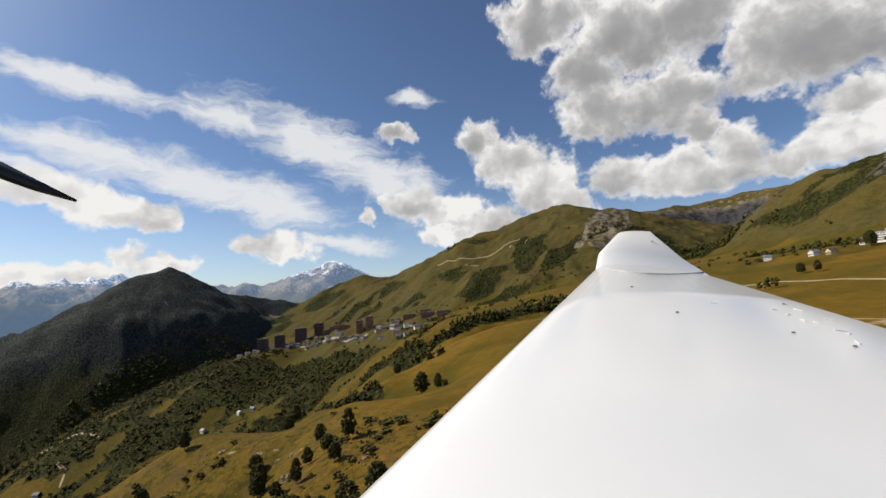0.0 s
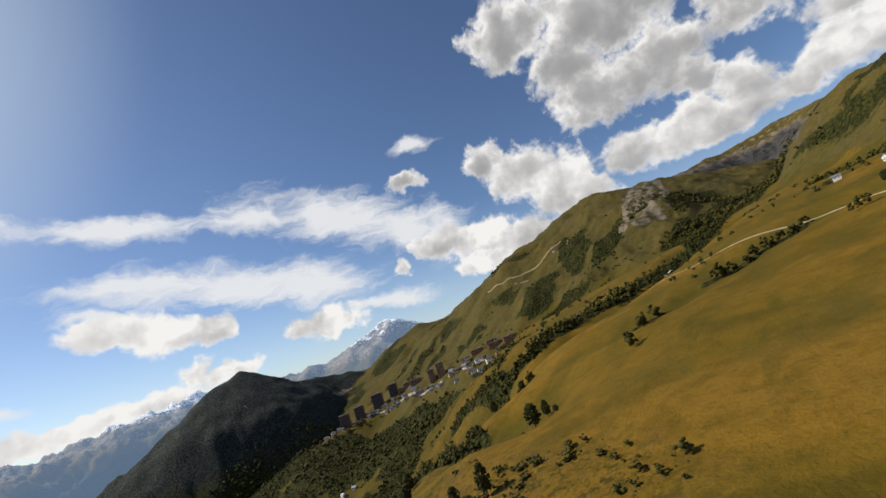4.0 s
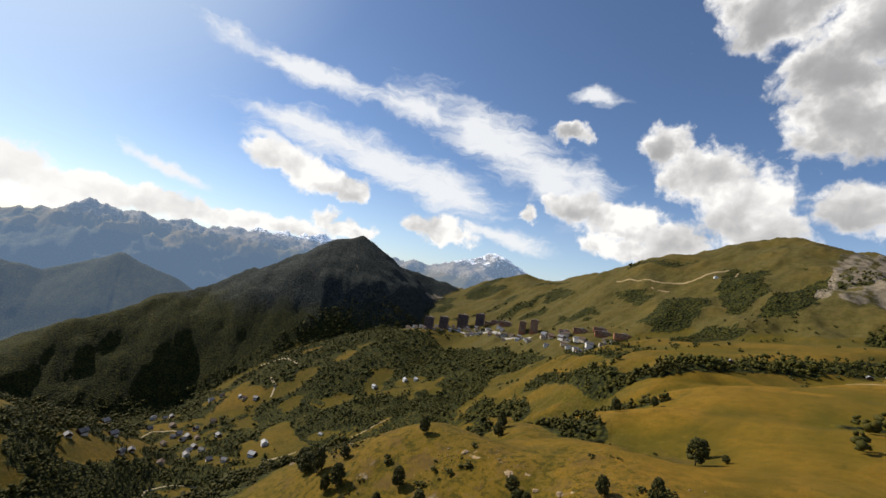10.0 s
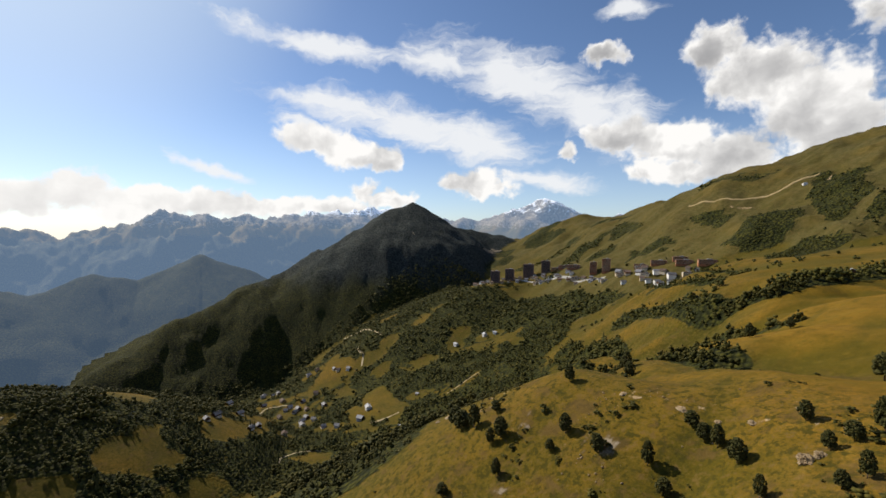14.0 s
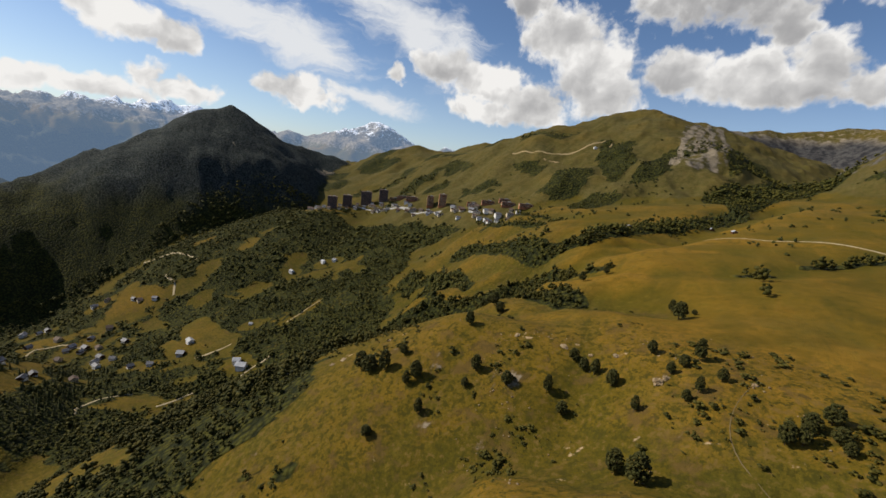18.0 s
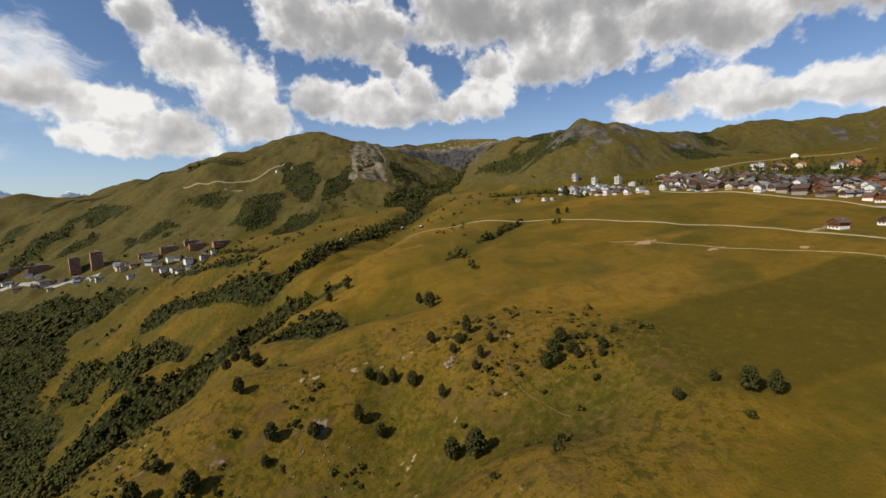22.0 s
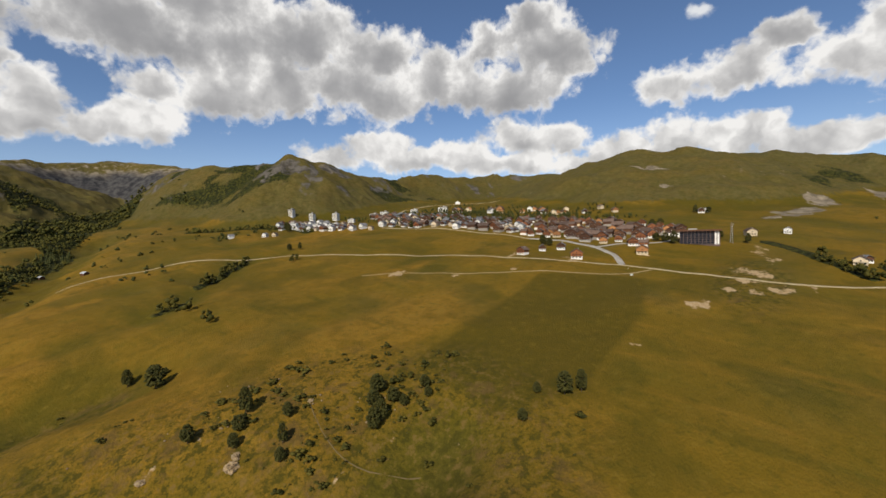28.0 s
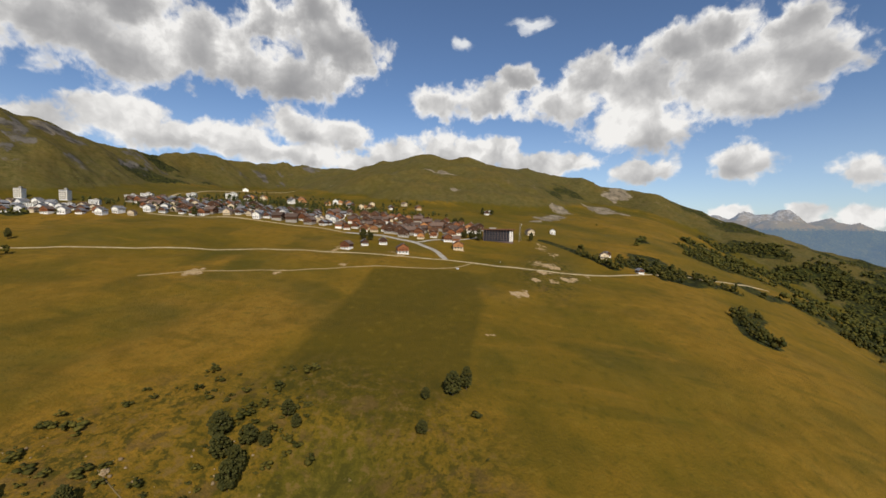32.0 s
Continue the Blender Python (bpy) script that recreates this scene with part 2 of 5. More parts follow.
# ---- materials ----
class Shader:
    def __init__(self, name, rough=0.9, metal=0.0):
        self.m = bpy.data.materials.new(name)
        self.m.use_nodes = True
        self.t = self.m.node_tree
        self.b = self.t.nodes["Principled BSDF"]
        self.b.inputs["Roughness"].default_value = rough
        self.b.inputs["Metallic"].default_value = metal
        self.b.inputs["Specular IOR Level"].default_value = 0.25
        self.co = self.t.nodes.new("ShaderNodeTexCoord").outputs["Object"]

    def link(self, a, b):
        self.t.links.new(a, b)

    def noise(self, scale, detail=4, rough=0.55, vec=None):
        n = self.t.nodes.new("ShaderNodeTexNoise")
        n.inputs["Scale"].default_value, n.inputs["Detail"].default_value, n.inputs["Roughness"].default_value = scale, detail, rough
        self.link(vec or self.co, n.inputs["Vector"])
        return n.outputs[0]

    def cells(self, scale, vec=None):
        n = self.t.nodes.new("ShaderNodeTexVoronoi")
        n.inputs["Scale"].default_value = scale
        self.link(vec or self.co, n.inputs["Vector"])
        return n.outputs["Distance"], n.outputs["Color"]

    def range(self, v, a, b, lo=0.0, hi=1.0):
        n = self.t.nodes.new("ShaderNodeMapRange")
        n.interpolation_type = "SMOOTHSTEP"
        for i, k in enumerate((a, b, lo, hi)):
            n.inputs[i + 1].default_value = k
        self.link(v, n.inputs[0])
        return n.outputs[0]

    def mix(self, f, a, b, mode="MIX"):
        n = self.t.nodes.new("ShaderNodeMix")
        n.data_type, n.blend_type = "RGBA", mode
        for i, v in ((0, f), (6, a), (7, b)):
            if isinstance(v, tuple):
                n.inputs[i].default_value = (*v, 1)
            elif isinstance(v, (int, float)):
                n.inputs[i].default_value = v
            else:
                self.link(v, n.inputs[i])
        return n.outputs[2]

    def math(self, op, a, b=0.0):
        n = self.t.nodes.new("ShaderNodeMath")
        n.operation = op
        for i, v in enumerate((a, b)):
            if isinstance(v, (int, float)):
                n.inputs[i].default_value = v
            else:
                self.link(v, n.inputs[i])
        return n.outputs[0]

    def random(self):
        return self.t.nodes.new("ShaderNodeObjectInfo").outputs["Random"]

    def island(self):
        return self.t.nodes.new("ShaderNodeNewGeometry").outputs["Random Per Island"]

    def attr(self, name):
        n = self.t.nodes.new("ShaderNodeAttribute")
        n.attribute_name = name
        return n.outputs

    def split(self, v):
        n = self.t.nodes.new("ShaderNodeSeparateColor")
        self.link(v, n.inputs[0])
        return n.outputs

    def bump(self, height, strength, distance):
        n = self.t.nodes.new("ShaderNodeBump")
        n.inputs["Strength"].default_value, n.inputs["Distance"].default_value = strength, distance
        self.link(height, n.inputs["Height"])
        self.link(n.outputs[0], self.b.inputs["Normal"])

    def done(self, color):
        if isinstance(color, tuple):
            self.b.inputs["Base Color"].default_value = (*color, 1)
        else:
            self.link(color, self.b.inputs["Base Color"])
        return self.m


def land_material(name, haze=0.0):
    s = Shader(name, 0.95)
    s.b.inputs["Specular IOR Level"].default_value = 0.1
    c1, c2 = s.attr("cover"), s.attr("extra")
    f1, f2 = s.split(c1[0]), s.split(c2[0])
    wood, dry, rock, dirt = f1[0], f1[1], f1[2], c1[3]
    snow, dark_zone, scrub = f2[0], f2[1], f2[2]
    f3 = s.split(s.attr("tone")[0])
    upland, slate, patch = f3[0], f3[1], f3[2]
    big, mid, fine = s.noise(0.011, 5), s.noise(0.07, 5, 0.6), s.noise(0.6, 4, 0.65)
    green = s.mix(s.range(big, 0.35, 0.68), (0.086, 0.068, 0.006), (0.128, 0.084, 0.007))
    gold = s.mix(s.range(mid, 0.3, 0.7), (0.174, 0.095, 0.010), (0.244, 0.139, 0.017))
    grass = s.mix(s.math("MULTIPLY", dry, s.range(mid, 0.2, 0.75, 0.45, 1.0)), green, gold)
    lines = s.t.nodes.new("ShaderNodeMapping")
    lines.inputs["Rotation"].default_value, lines.inputs["Scale"].default_value = (0, 0, radians(-31)), (1.0, 0.16, 1.0)
    s.link(s.co, lines.inputs[0])
    streaks = s.noise(0.055, 5, 0.6, lines.outputs[0])
    grass = s.mix(s.math("MULTIPLY", s.range(streaks, 0.52, 0.72), 0.5), grass, gold)
    grass = s.mix(s.math("MULTIPLY", s.range(streaks, 0.46, 0.30), 0.5), grass, (0.059, 0.052, 0.006))
    grass = s.mix(s.range(mid, 0.52, 0.78, 0.0, 0.55), grass, (0.064, 0.061, 0.006))
    grass = s.mix(s.range(patch, 0.55, 0.9, 0.0, 0.5), grass, (0.056, 0.049, 0.005))
    grass = s.mix(upland, grass, s.mix(s.range(mid, 0.3, 0.7), (0.064, 0.058, 0.019), (0.106, 0.090, 0.037)))
    # grass is darker inside DARK_FIELD
    grass = s.mix(s.math("MULTIPLY", dark_zone, 0.85), grass, (0.071, 0.053, 0.005))
    worn = s.noise(0.16, 6, 0.68)
    grass = s.mix(s.range(worn, 0.50, 0.72, 0.0, 0.55), grass, (0.046, 0.044, 0.005))
    grass = s.mix(s.range(worn, 0.46, 0.28, 0.0, 0.40), grass, (0.183, 0.130, 0.019))
    tuft = s.mix(s.range(fine, 0.32, 0.70, 0.0, 0.6), grass, (0.047, 0.048, 0.006))
    grass = s.mix(s.math("MULTIPLY", scrub, 0.9), s.mix(0.35, grass, tuft), tuft)
    mottle = s.noise(0.20, 5, 0.72)
    grass = s.mix(s.math("MULTIPLY", scrub, s.range(mottle, 0.49, 0.60, 0.0, 0.88)), grass, (0.044, 0.040, 0.006))
    grass = s.mix(s.math("MULTIPLY", scrub, s.range(mottle, 0.46, 0.36, 0.0, 0.65)), grass, (0.140, 0.092, 0.030))
    bare = s.noise(0.045, 6, 0.75)
    grass = s.mix(s.math("MULTIPLY", scrub, s.range(bare, 0.52, 0.64, 0.0, 0.72)), grass, (0.092, 0.060, 0.020))
    spot, tint = s.cells(0.16)
    leaves = s.mix(s.range(s.noise(0.03, 4), 0.3, 0.7), (0.034, 0.040, 0.009), (0.074, 0.070, 0.013))
    # shade between crowns put into the leaf colour at the cell rims
    leaves = s.mix(s.range(spot, 0.15, 0.75), leaves, (0.015, 0.018, 0.006))
    # spruce: the dark mountain's shade and blue haze are put into the leaf colour
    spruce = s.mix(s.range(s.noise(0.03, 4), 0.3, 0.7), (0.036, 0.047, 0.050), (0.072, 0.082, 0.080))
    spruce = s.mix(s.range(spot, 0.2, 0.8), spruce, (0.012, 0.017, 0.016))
    leaves = s.mix(dark_zone, leaves, spruce)
    ground = s.mix(s.range(s.math("ADD", wood, s.math("MULTIPLY", s.math("SUBTRACT", mid, 0.5), 0.9)), 0.42, 0.58), grass, leaves)
    ground = s.mix(1.0, ground, (1.02, 0.98, 0.90), "MULTIPLY")  # late-summer tint
    strata = s.noise(0.045, 8, 0.7)
    stone = s.mix(s.range(strata, 0.35, 0.65), (0.105, 0.086, 0.060), (0.26, 0.215, 0.155))
    # slate: dark stone colour, which also carries the cirque wall's shade
    stone = s.mix(slate, stone, s.mix(s.range(strata, 0.4, 0.6), (0.024, 0.024, 0.027), (0.070, 0.068, 0.066)))
    ground = s.mix(s.range(s.math("ADD", rock, s.math("MULTIPLY", s.math("SUBTRACT", strata, 0.5), 1.1)), 0.44, 0.60), ground, stone)
    earth = s.mix(s.range(fine, 0.3, 0.7), (0.28, 0.185, 0.090), (0.41, 0.31, 0.185))
    ground = s.mix(s.range(s.math("ADD", dirt, s.math("MULTIPLY", s.math("SUBTRACT", s.noise(0.25, 5, 0.7), 0.5), 1.0)), 0.45, 0.62), ground, earth)
    ground = s.mix(s.range(s.math("ADD", snow, s.math("MULTIPLY", s.math("SUBTRACT", strata, 0.5), 1.6)), 0.45, 0.58), ground, (0.80, 0.82, 0.86))
    lumps = s.math("ADD", s.math("MULTIPLY", s.math("SUBTRACT", 1.0, spot), s.math("MULTIPLY", wood, 2.2)), s.math("ADD", s.math("MULTIPLY", fine, 0.35), s.math("MULTIPLY", strata, s.math("MULTIPLY", rock, 2.0))))
    s.bump(lumps, 0.9, 2.2)
    # haze in the air is put in as a pale blue glow
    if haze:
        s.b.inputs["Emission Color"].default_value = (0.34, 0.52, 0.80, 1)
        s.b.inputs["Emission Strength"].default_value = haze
    return s.done(ground)


def plain(name, a, b, scale=0.5, rough=0.85, metal=0.0, vary=0.25, bump=0.0):
    """A surface of two near colours with stains at two scales and a shift from thing to thing."""
    s = Shader(name, rough, metal)
    c = s.mix(s.range(s.noise(scale, 5, 0.6), 0.3, 0.7), a, b)
    c = s.mix(s.range(s.noise(scale * 7, 4, 0.7), 0.35, 0.75, 0.0, 0.35), c, tuple(k * 0.6 for k in a))
    if vary:
        h = s.t.nodes.new("ShaderNodeHueSaturation")
        s.link(s.range(s.random(), 0, 1, 1 - vary, 1 + vary), h.inputs["Value"])
        s.link(c, h.inputs["Color"])
        c = h.outputs[0]
    if bump:
        s.bump(s.noise(scale * 7, 4), 0.5, bump)
    return s.done(c)


def wood_material(name, a, b):
    s = Shader(name, 0.8)
    m = s.t.nodes.new("ShaderNodeMapping")
    m.inputs["Scale"].default_value = (0.4, 0.4, 6.0)
    s.link(s.co, m.inputs[0])
    c = s.mix(s.range(s.noise(1.0, 4, 0.6, m.outputs[0]), 0.3, 0.7), a, b)
    h = s.t.nodes.new("ShaderNodeHueSaturation")
    s.link(s.range(s.random(), 0, 1, 0.65, 1.35), h.inputs["Value"])
    s.link(c, h.inputs["Color"])
    return s.done(h.outputs[0])


def leaf_material(name, a, b, islands):
    s = Shader(name, 0.75)
    s.b.inputs["Specular IOR Level"].default_value = 0.15
    pick = s.island() if islands else s.random()
    c = s.mix(pick, a, b)
    c = s.mix(s.range(s.noise(0.7, 4, 0.7), 0.35, 0.7, 0.0, 0.6), c, tuple(k * 0.5 for k in a))
    return s.done(c)


LAND = land_material("mountain_meadow")
# far ranges glow faintly blue to imitate haze
FAR_LAND = land_material("hazed_distant_range", 0.13)
FARTHER = land_material("hazed_farthest_range", 0.29)
LEAF = leaf_material("broad_leaves", (0.029, 0.032, 0.005), (0.088, 0.072, 0.010), True)
LEAF_DARK = leaf_material("dark_leaves", (0.030, 0.038, 0.010), (0.076, 0.074, 0.016), True)
LEAF_TREE = leaf_material("dense_leaves", (0.032, 0.034, 0.008), (0.066, 0.060, 0.012), True)
LEAF_FAR = leaf_material("valley_leaves", (0.036, 0.041, 0.007), (0.106, 0.089, 0.013), True)
SCRUB = leaf_material("olive_scrub", (0.050, 0.050, 0.009), (0.112, 0.090, 0.014), True)
BARK = plain("bark", (0.07, 0.05, 0.035), (0.12, 0.09, 0.065), 2.0, bump=0.03)
WOOD_DARK = wood_material("dark_stained_boards", (0.060, 0.028, 0.015), (0.120, 0.055, 0.028))
WOOD_RED = wood_material("red_brown_boards", (0.150, 0.055, 0.022), (0.240, 0.090, 0.035))
WOOD_ORANGE = wood_material("orange_boards", (0.27, 0.12, 0.045), (0.38, 0.18, 0.07))
ROOF_GREY = plain("grey_slate", (0.105, 0.105, 0.115), (0.20, 0.20, 0.215), 0.6, 0.6, vary=0.35, bump=0.03)
ROOF_BROWN = plain("brown_shingle", (0.085, 0.055, 0.042), (0.155, 0.105, 0.080), 0.6, 0.75, vary=0.3, bump=0.03)
ROOF_METAL = plain("pale_sheet_metal", (0.34, 0.35, 0.37), (0.48, 0.49, 0.51), 0.3, 0.55, 0.0, 0.15)
PLASTER = plain("white_plaster", (0.66, 0.64, 0.60), (0.80, 0.78, 0.74), 0.3, vary=0.12)
CREAM = plain("cream_plaster", (0.52, 0.42, 0.28), (0.64, 0.53, 0.38), 0.3, vary=0.15)
STONE = plain("grey_stone_wall", (0.20, 0.18, 0.16), (0.34, 0.31, 0.27), 0.9, vary=0.2, bump=0.05)
GLASS = Shader("window_glass", 0.08).done((0.02, 0.025, 0.03))
GLASS_BLUE = Shader("blue_window_glass", 0.2).done((0.022, 0.028, 0.038))
CONCRETE = plain("concrete", (0.30, 0.29, 0.27), (0.42, 0.40, 0.37), 0.4, vary=0.1)
CLADDING = plain("purple_brown_cladding", (0.140, 0.092, 0.078), (0.210, 0.142, 0.122), 0.15, 0.7, vary=0.12)
RUST = plain("orange_red_cladding", (0.34, 0.13, 0.06), (0.46, 0.20, 0.10), 0.15, 0.75, vary=0.15)
ROAD = plain("pale_gravel_road", (0.32, 0.25, 0.14), (0.44, 0.36, 0.22), 0.15, vary=0.0, bump=0.03)
ASPHALT = plain("worn_asphalt", (0.26, 0.24, 0.21), (0.38, 0.35, 0.31), 0.12, vary=0.0)
TRACK = plain("dry_earth_track", (0.26, 0.19, 0.085), (0.38, 0.29, 0.15), 0.2, vary=0.0)
PATH_EARTH = plain("trodden_earth", (0.11, 0.080, 0.032), (0.17, 0.125, 0.060), 0.4, vary=0.0)
ROCK = plain("pale_limestone", (0.19, 0.130, 0.068), (0.37, 0.28, 0.165), 0.35, 0.9, vary=0.15, bump=0.3)
STEEL = plain("galvanised_steel", (0.42, 0.43, 0.44), (0.55, 0.56, 0.57), 2.0, 0.4, 0.8, 0.05)
# ---- the lie of the land ----
def lattice(ix, iy, seed):
    h = (ix.astype(np.int64) * 374761393 + iy.astype(np.int64) * 668265263 + seed * 974711) & 0x7FFFFFFF
    h = ((h ^ (h >> 13)) * 1274126177) & 0x7FFFFFFF
    return ((h ^ (h >> 16)) & 0xFFFF) / 65535.0


def grain(x, y, size, seed=0, octaves=4):
    """Smooth noise between about -1 and 1 with features of that size in metres."""
    total, amp, norm = np.zeros_like(x, dtype=float), 1.0, 0.0
    for o in range(octaves):
        u, v = x / size + 17.3 * o, y / size - 9.1 * o
        ix, iy = np.floor(u), np.floor(v)
        fx, fy = u - ix, v - iy
        fx, fy = fx * fx * (3 - 2 * fx), fy * fy * (3 - 2 * fy)
        a, b = lattice(ix, iy, seed + o), lattice(ix + 1, iy, seed + o)
        c, d = lattice(ix, iy + 1, seed + o), lattice(ix + 1, iy + 1, seed + o)
        total += amp * ((a + (b - a) * fx) * (1 - fy) + (c + (d - c) * fx) * fy - 0.5) * 2
        norm += amp
        amp, size = amp * 0.5, size * 0.5
    return total / norm * 1.6


def step(a, b, v):
    t = np.clip((v - a) / (b - a), 0, 1)
    return t * t * (3 - 2 * t)


def softmax(a, b, k):
    d = np.clip(0.5 + 0.5 * (a - b) / k, 0, 1)
    return b + (a - b) * d + k * d * (1 - d)


# crest lines: x, y, height
GREEN = [(-1846, 2030, 35), (-1505, 2096, 90), (-1224, 2088, 156), (-988, 2035, 206), (-751, 2018, 254), (-584, 1982, 300),
         (-436, 1952, 345), (-301, 1911, 343), (-200, 1919, 310), (-81, 2100, 308)]
CIRQUE = [(-81, 2188, 325), (170, 2371, 354), (417, 2380, 387), (533, 2143, 345), (530, 1723, 271)]
ROCKY = [(373, 1620, 250), (394, 1440, 246), (419, 1344, 244), (477, 1253, 238), (500, 1174, 226), (512, 1136, 232), (521, 1122, 248), (541, 1115, 232), (631, 1119, 244), (716, 1107, 222), (816, 1105, 214),
         (916, 1123, 222), (1093, 1145, 247), (1246, 1123, 246), (1400, 1088, 254), (1552, 1041, 278), (1671, 936, 270), (1690, 874, 268)]
EAST = [(1687, 874, 268), (1637, 733, 262), (1400, 497, 260), (1306, 376, 262), (1348, 254, 258), (1458, 131, 245), (1559, 2, 236),
        (1544, -173, 203), (1477, -265, 166), (1396, -385, 140), (1267, -459, 85), (1179, -540, 33), (1072, -639, -54)]
FAR_RIGHT = [(3993, -1124, 51), (3500, -1598, 104), (3244, -1877, 149), (3188, -2158, 104), (3024, -2547, 6), (2993, -3028, 59), (2569, -3406, 128)]
DARK = [(-1979, -289, -540), (-2250, -24, -392), (-2381, 301, -260), (-2451, 494, -224), (-2456, 686, -112), (-2426, 936, 32), (-2396, 1132, 148),
        (-2364, 1252, 178), (-2377, 1383, 112), (-2367, 1496, 22), (-2331, 1725, -15), (-2189, 1903, -61)]
SMALL = [(-2247, -1096, -486), (-2390, -1024, -449), (-2587, -771, -274), (-2725, -644, -319), (-2819, -421, -239), (-2891, -233, -289), (-2899, 81, -152), (-2884, 303, -254)]
FAR_LEFT = [(-3371, -2828, -77), (-3724, -2150, -15), (-3967, -1659, -75), (-4019, -1221, 7), (-4079, -414, 21), (-3999, -77, 119), (-4040, 283, 92),
            (-4053, 620, 100), (-4045, 1129, 161), (-3973, 1646, 240), (-3885, 2066, 231)]
SNOW = [(-3885, 2066, 154), (-3662, 2253, 150), (-3548, 2429, 165), (-3416, 2528, 126), (-3250, 2660, 161), (-3079, 2782, 195), (-2930, 2890, 232), (-2838, 2959, 318), (-2800, 3030, 250),
        (-2723, 3132, 195), (-2510, 3430, 148), (-2200, 3811, 77)]
SPUR = [(-134, 250, -97), (-212, 248, -108), (-260, 250, -142), (-300, 232, -176), (-330, 196, -215)]
BENCH = [(-1560, 1060, -262), (-1394, 1141, -222), (-1370, 1203, -214), (-1334, 1281, -203), (-1282, 1334, -194)]
# name, crest, side slope, roundness of the crest, roughness
RANGES = [("green", GREEN, 0.43, 50, 0.50), ("cirque", CIRQUE, 0.95, 40, 0.30), ("rocky", ROCKY, 0.80, 12, 0.44), ("east", EAST, 0.40, 26, 0.38),
          ("far_right", FAR_RIGHT, 0.45, 15, 0.55), ("dark", DARK, 0.68, 40, 0.40), ("small", SMALL, 0.62, 25, 0.25),
          ("far_left", FAR_LEFT, 0.45, 12, 0.55), ("snow", SNOW, 0.55, 6, 0.52)]
# gullies that run down off the meadows: line, depth, half width
GULLIES = [([(60, 1150), (0, 1010), (-60, 820), (-123, 690), (-172, 610), (-218, 563), (-289, 600), (-420, 640)], 20, 55), ([(-180, 470), (-289, 545), (-381, 580), (-500, 640)], 17, 45),
           ([(-90, 345), (-165, 365), (-215, 405), (-265, 435), (-325, 465), (-420, 500)], 17, 42), ([(-20, 130), (-110, 150), (-200, 170), (-290, 150)], 12, 40), ([(133, 600), (82, 553), (6, 470), (-80, 430), (-160, 440)], 5, 30)]
LEFT_HILL = [(-1000, -640, -285), (-1054, -460, -289), (-1105, -317, -310), (-1123, -249, -332), (-1140, -195, -376)]
KNOLLS = [(LEFT_HILL, 0.50, 40), (SPUR, 0.66, 30), (BENCH, 0.45, 60)]


def ridge(x, y, crest, slope, round_, rough, seed):
    best = np.full(x.shape, -9999.0)
    wob = grain(x, y, 420, seed, 5)
    for (x0, y0, z0), (x1, y1, z1) in zip(crest, crest[1:]):
        dx, dy = x1 - x0, y1 - y0
        t = np.clip(((x - x0) * dx + (y - y0) * dy) / (dx * dx + dy * dy), 0, 1)
        d = np.hypot(x - x0 - t * dx, y - y0 - t * dy)
        fall = np.sqrt(d * d + round_ * round_) - round_ + 0.5 * np.maximum(0, d - 420)
        best = np.maximum(best, z0 + t * (z1 - z0) - slope * fall)
    depth = np.clip((max(p[2] for p in crest) - best) / 220.0, 0, 1)
    if rough > 0.5:
        best = best + 30 - 60 * np.abs(grain(x, y, 230, seed + 9, 4)) - 34 * np.abs(grain(x, y, 95, seed + 11, 3))
    return best + wob * rough * 110 * depth + grain(x, y, 150 if rough > 0.5 else 70, seed + 7, 5) * (rough * 62 if rough > 0.5 else rough * 26)


def base(x, y):
    shelf = -88 + 0.15 * x + 0.09 * y
    shelf = -softmax(-shelf, -150 + 0 * x, 120)
    shelf = shelf - 0.42 * 60 * np.log1p(np.exp(np.clip((-y - 0.25 * x - 90) / 60, -30, 30)))
    west = -353 + 0.17 * (x + 1068) + 0.40 * (300 + 110 * np.log1p(np.exp(np.clip((y - 300) / 110, -30, 30))) - 858) - 0.05 * np.minimum(y - 300, 0)
    west = -softmax(-west, 60 + 0 * x, 80)
    west = softmax(west, -860 + 0 * x, 120)
    s = ((x + 110) * 500 + (y - 200) * 180) / 531.0
    # spurs and gullies run down off the shelf
    along = (y - 0.5 * x)
    s = s + 34 * np.sin(along / 62.0 + 0.6 + 1.3 * grain(x, y, 300, 5, 2)) * step(420, 60, np.abs(s + 110))
    w = step(-430, 60, s + 30 * grain(x, y, 160, 3, 3))
    z = west + (shelf - west) * w
    z = z + 3.2 * grain(x, y, 95, 11, 3) + 14 * (1 - w) * grain(x, y, 190, 12, 4)
    return z, w


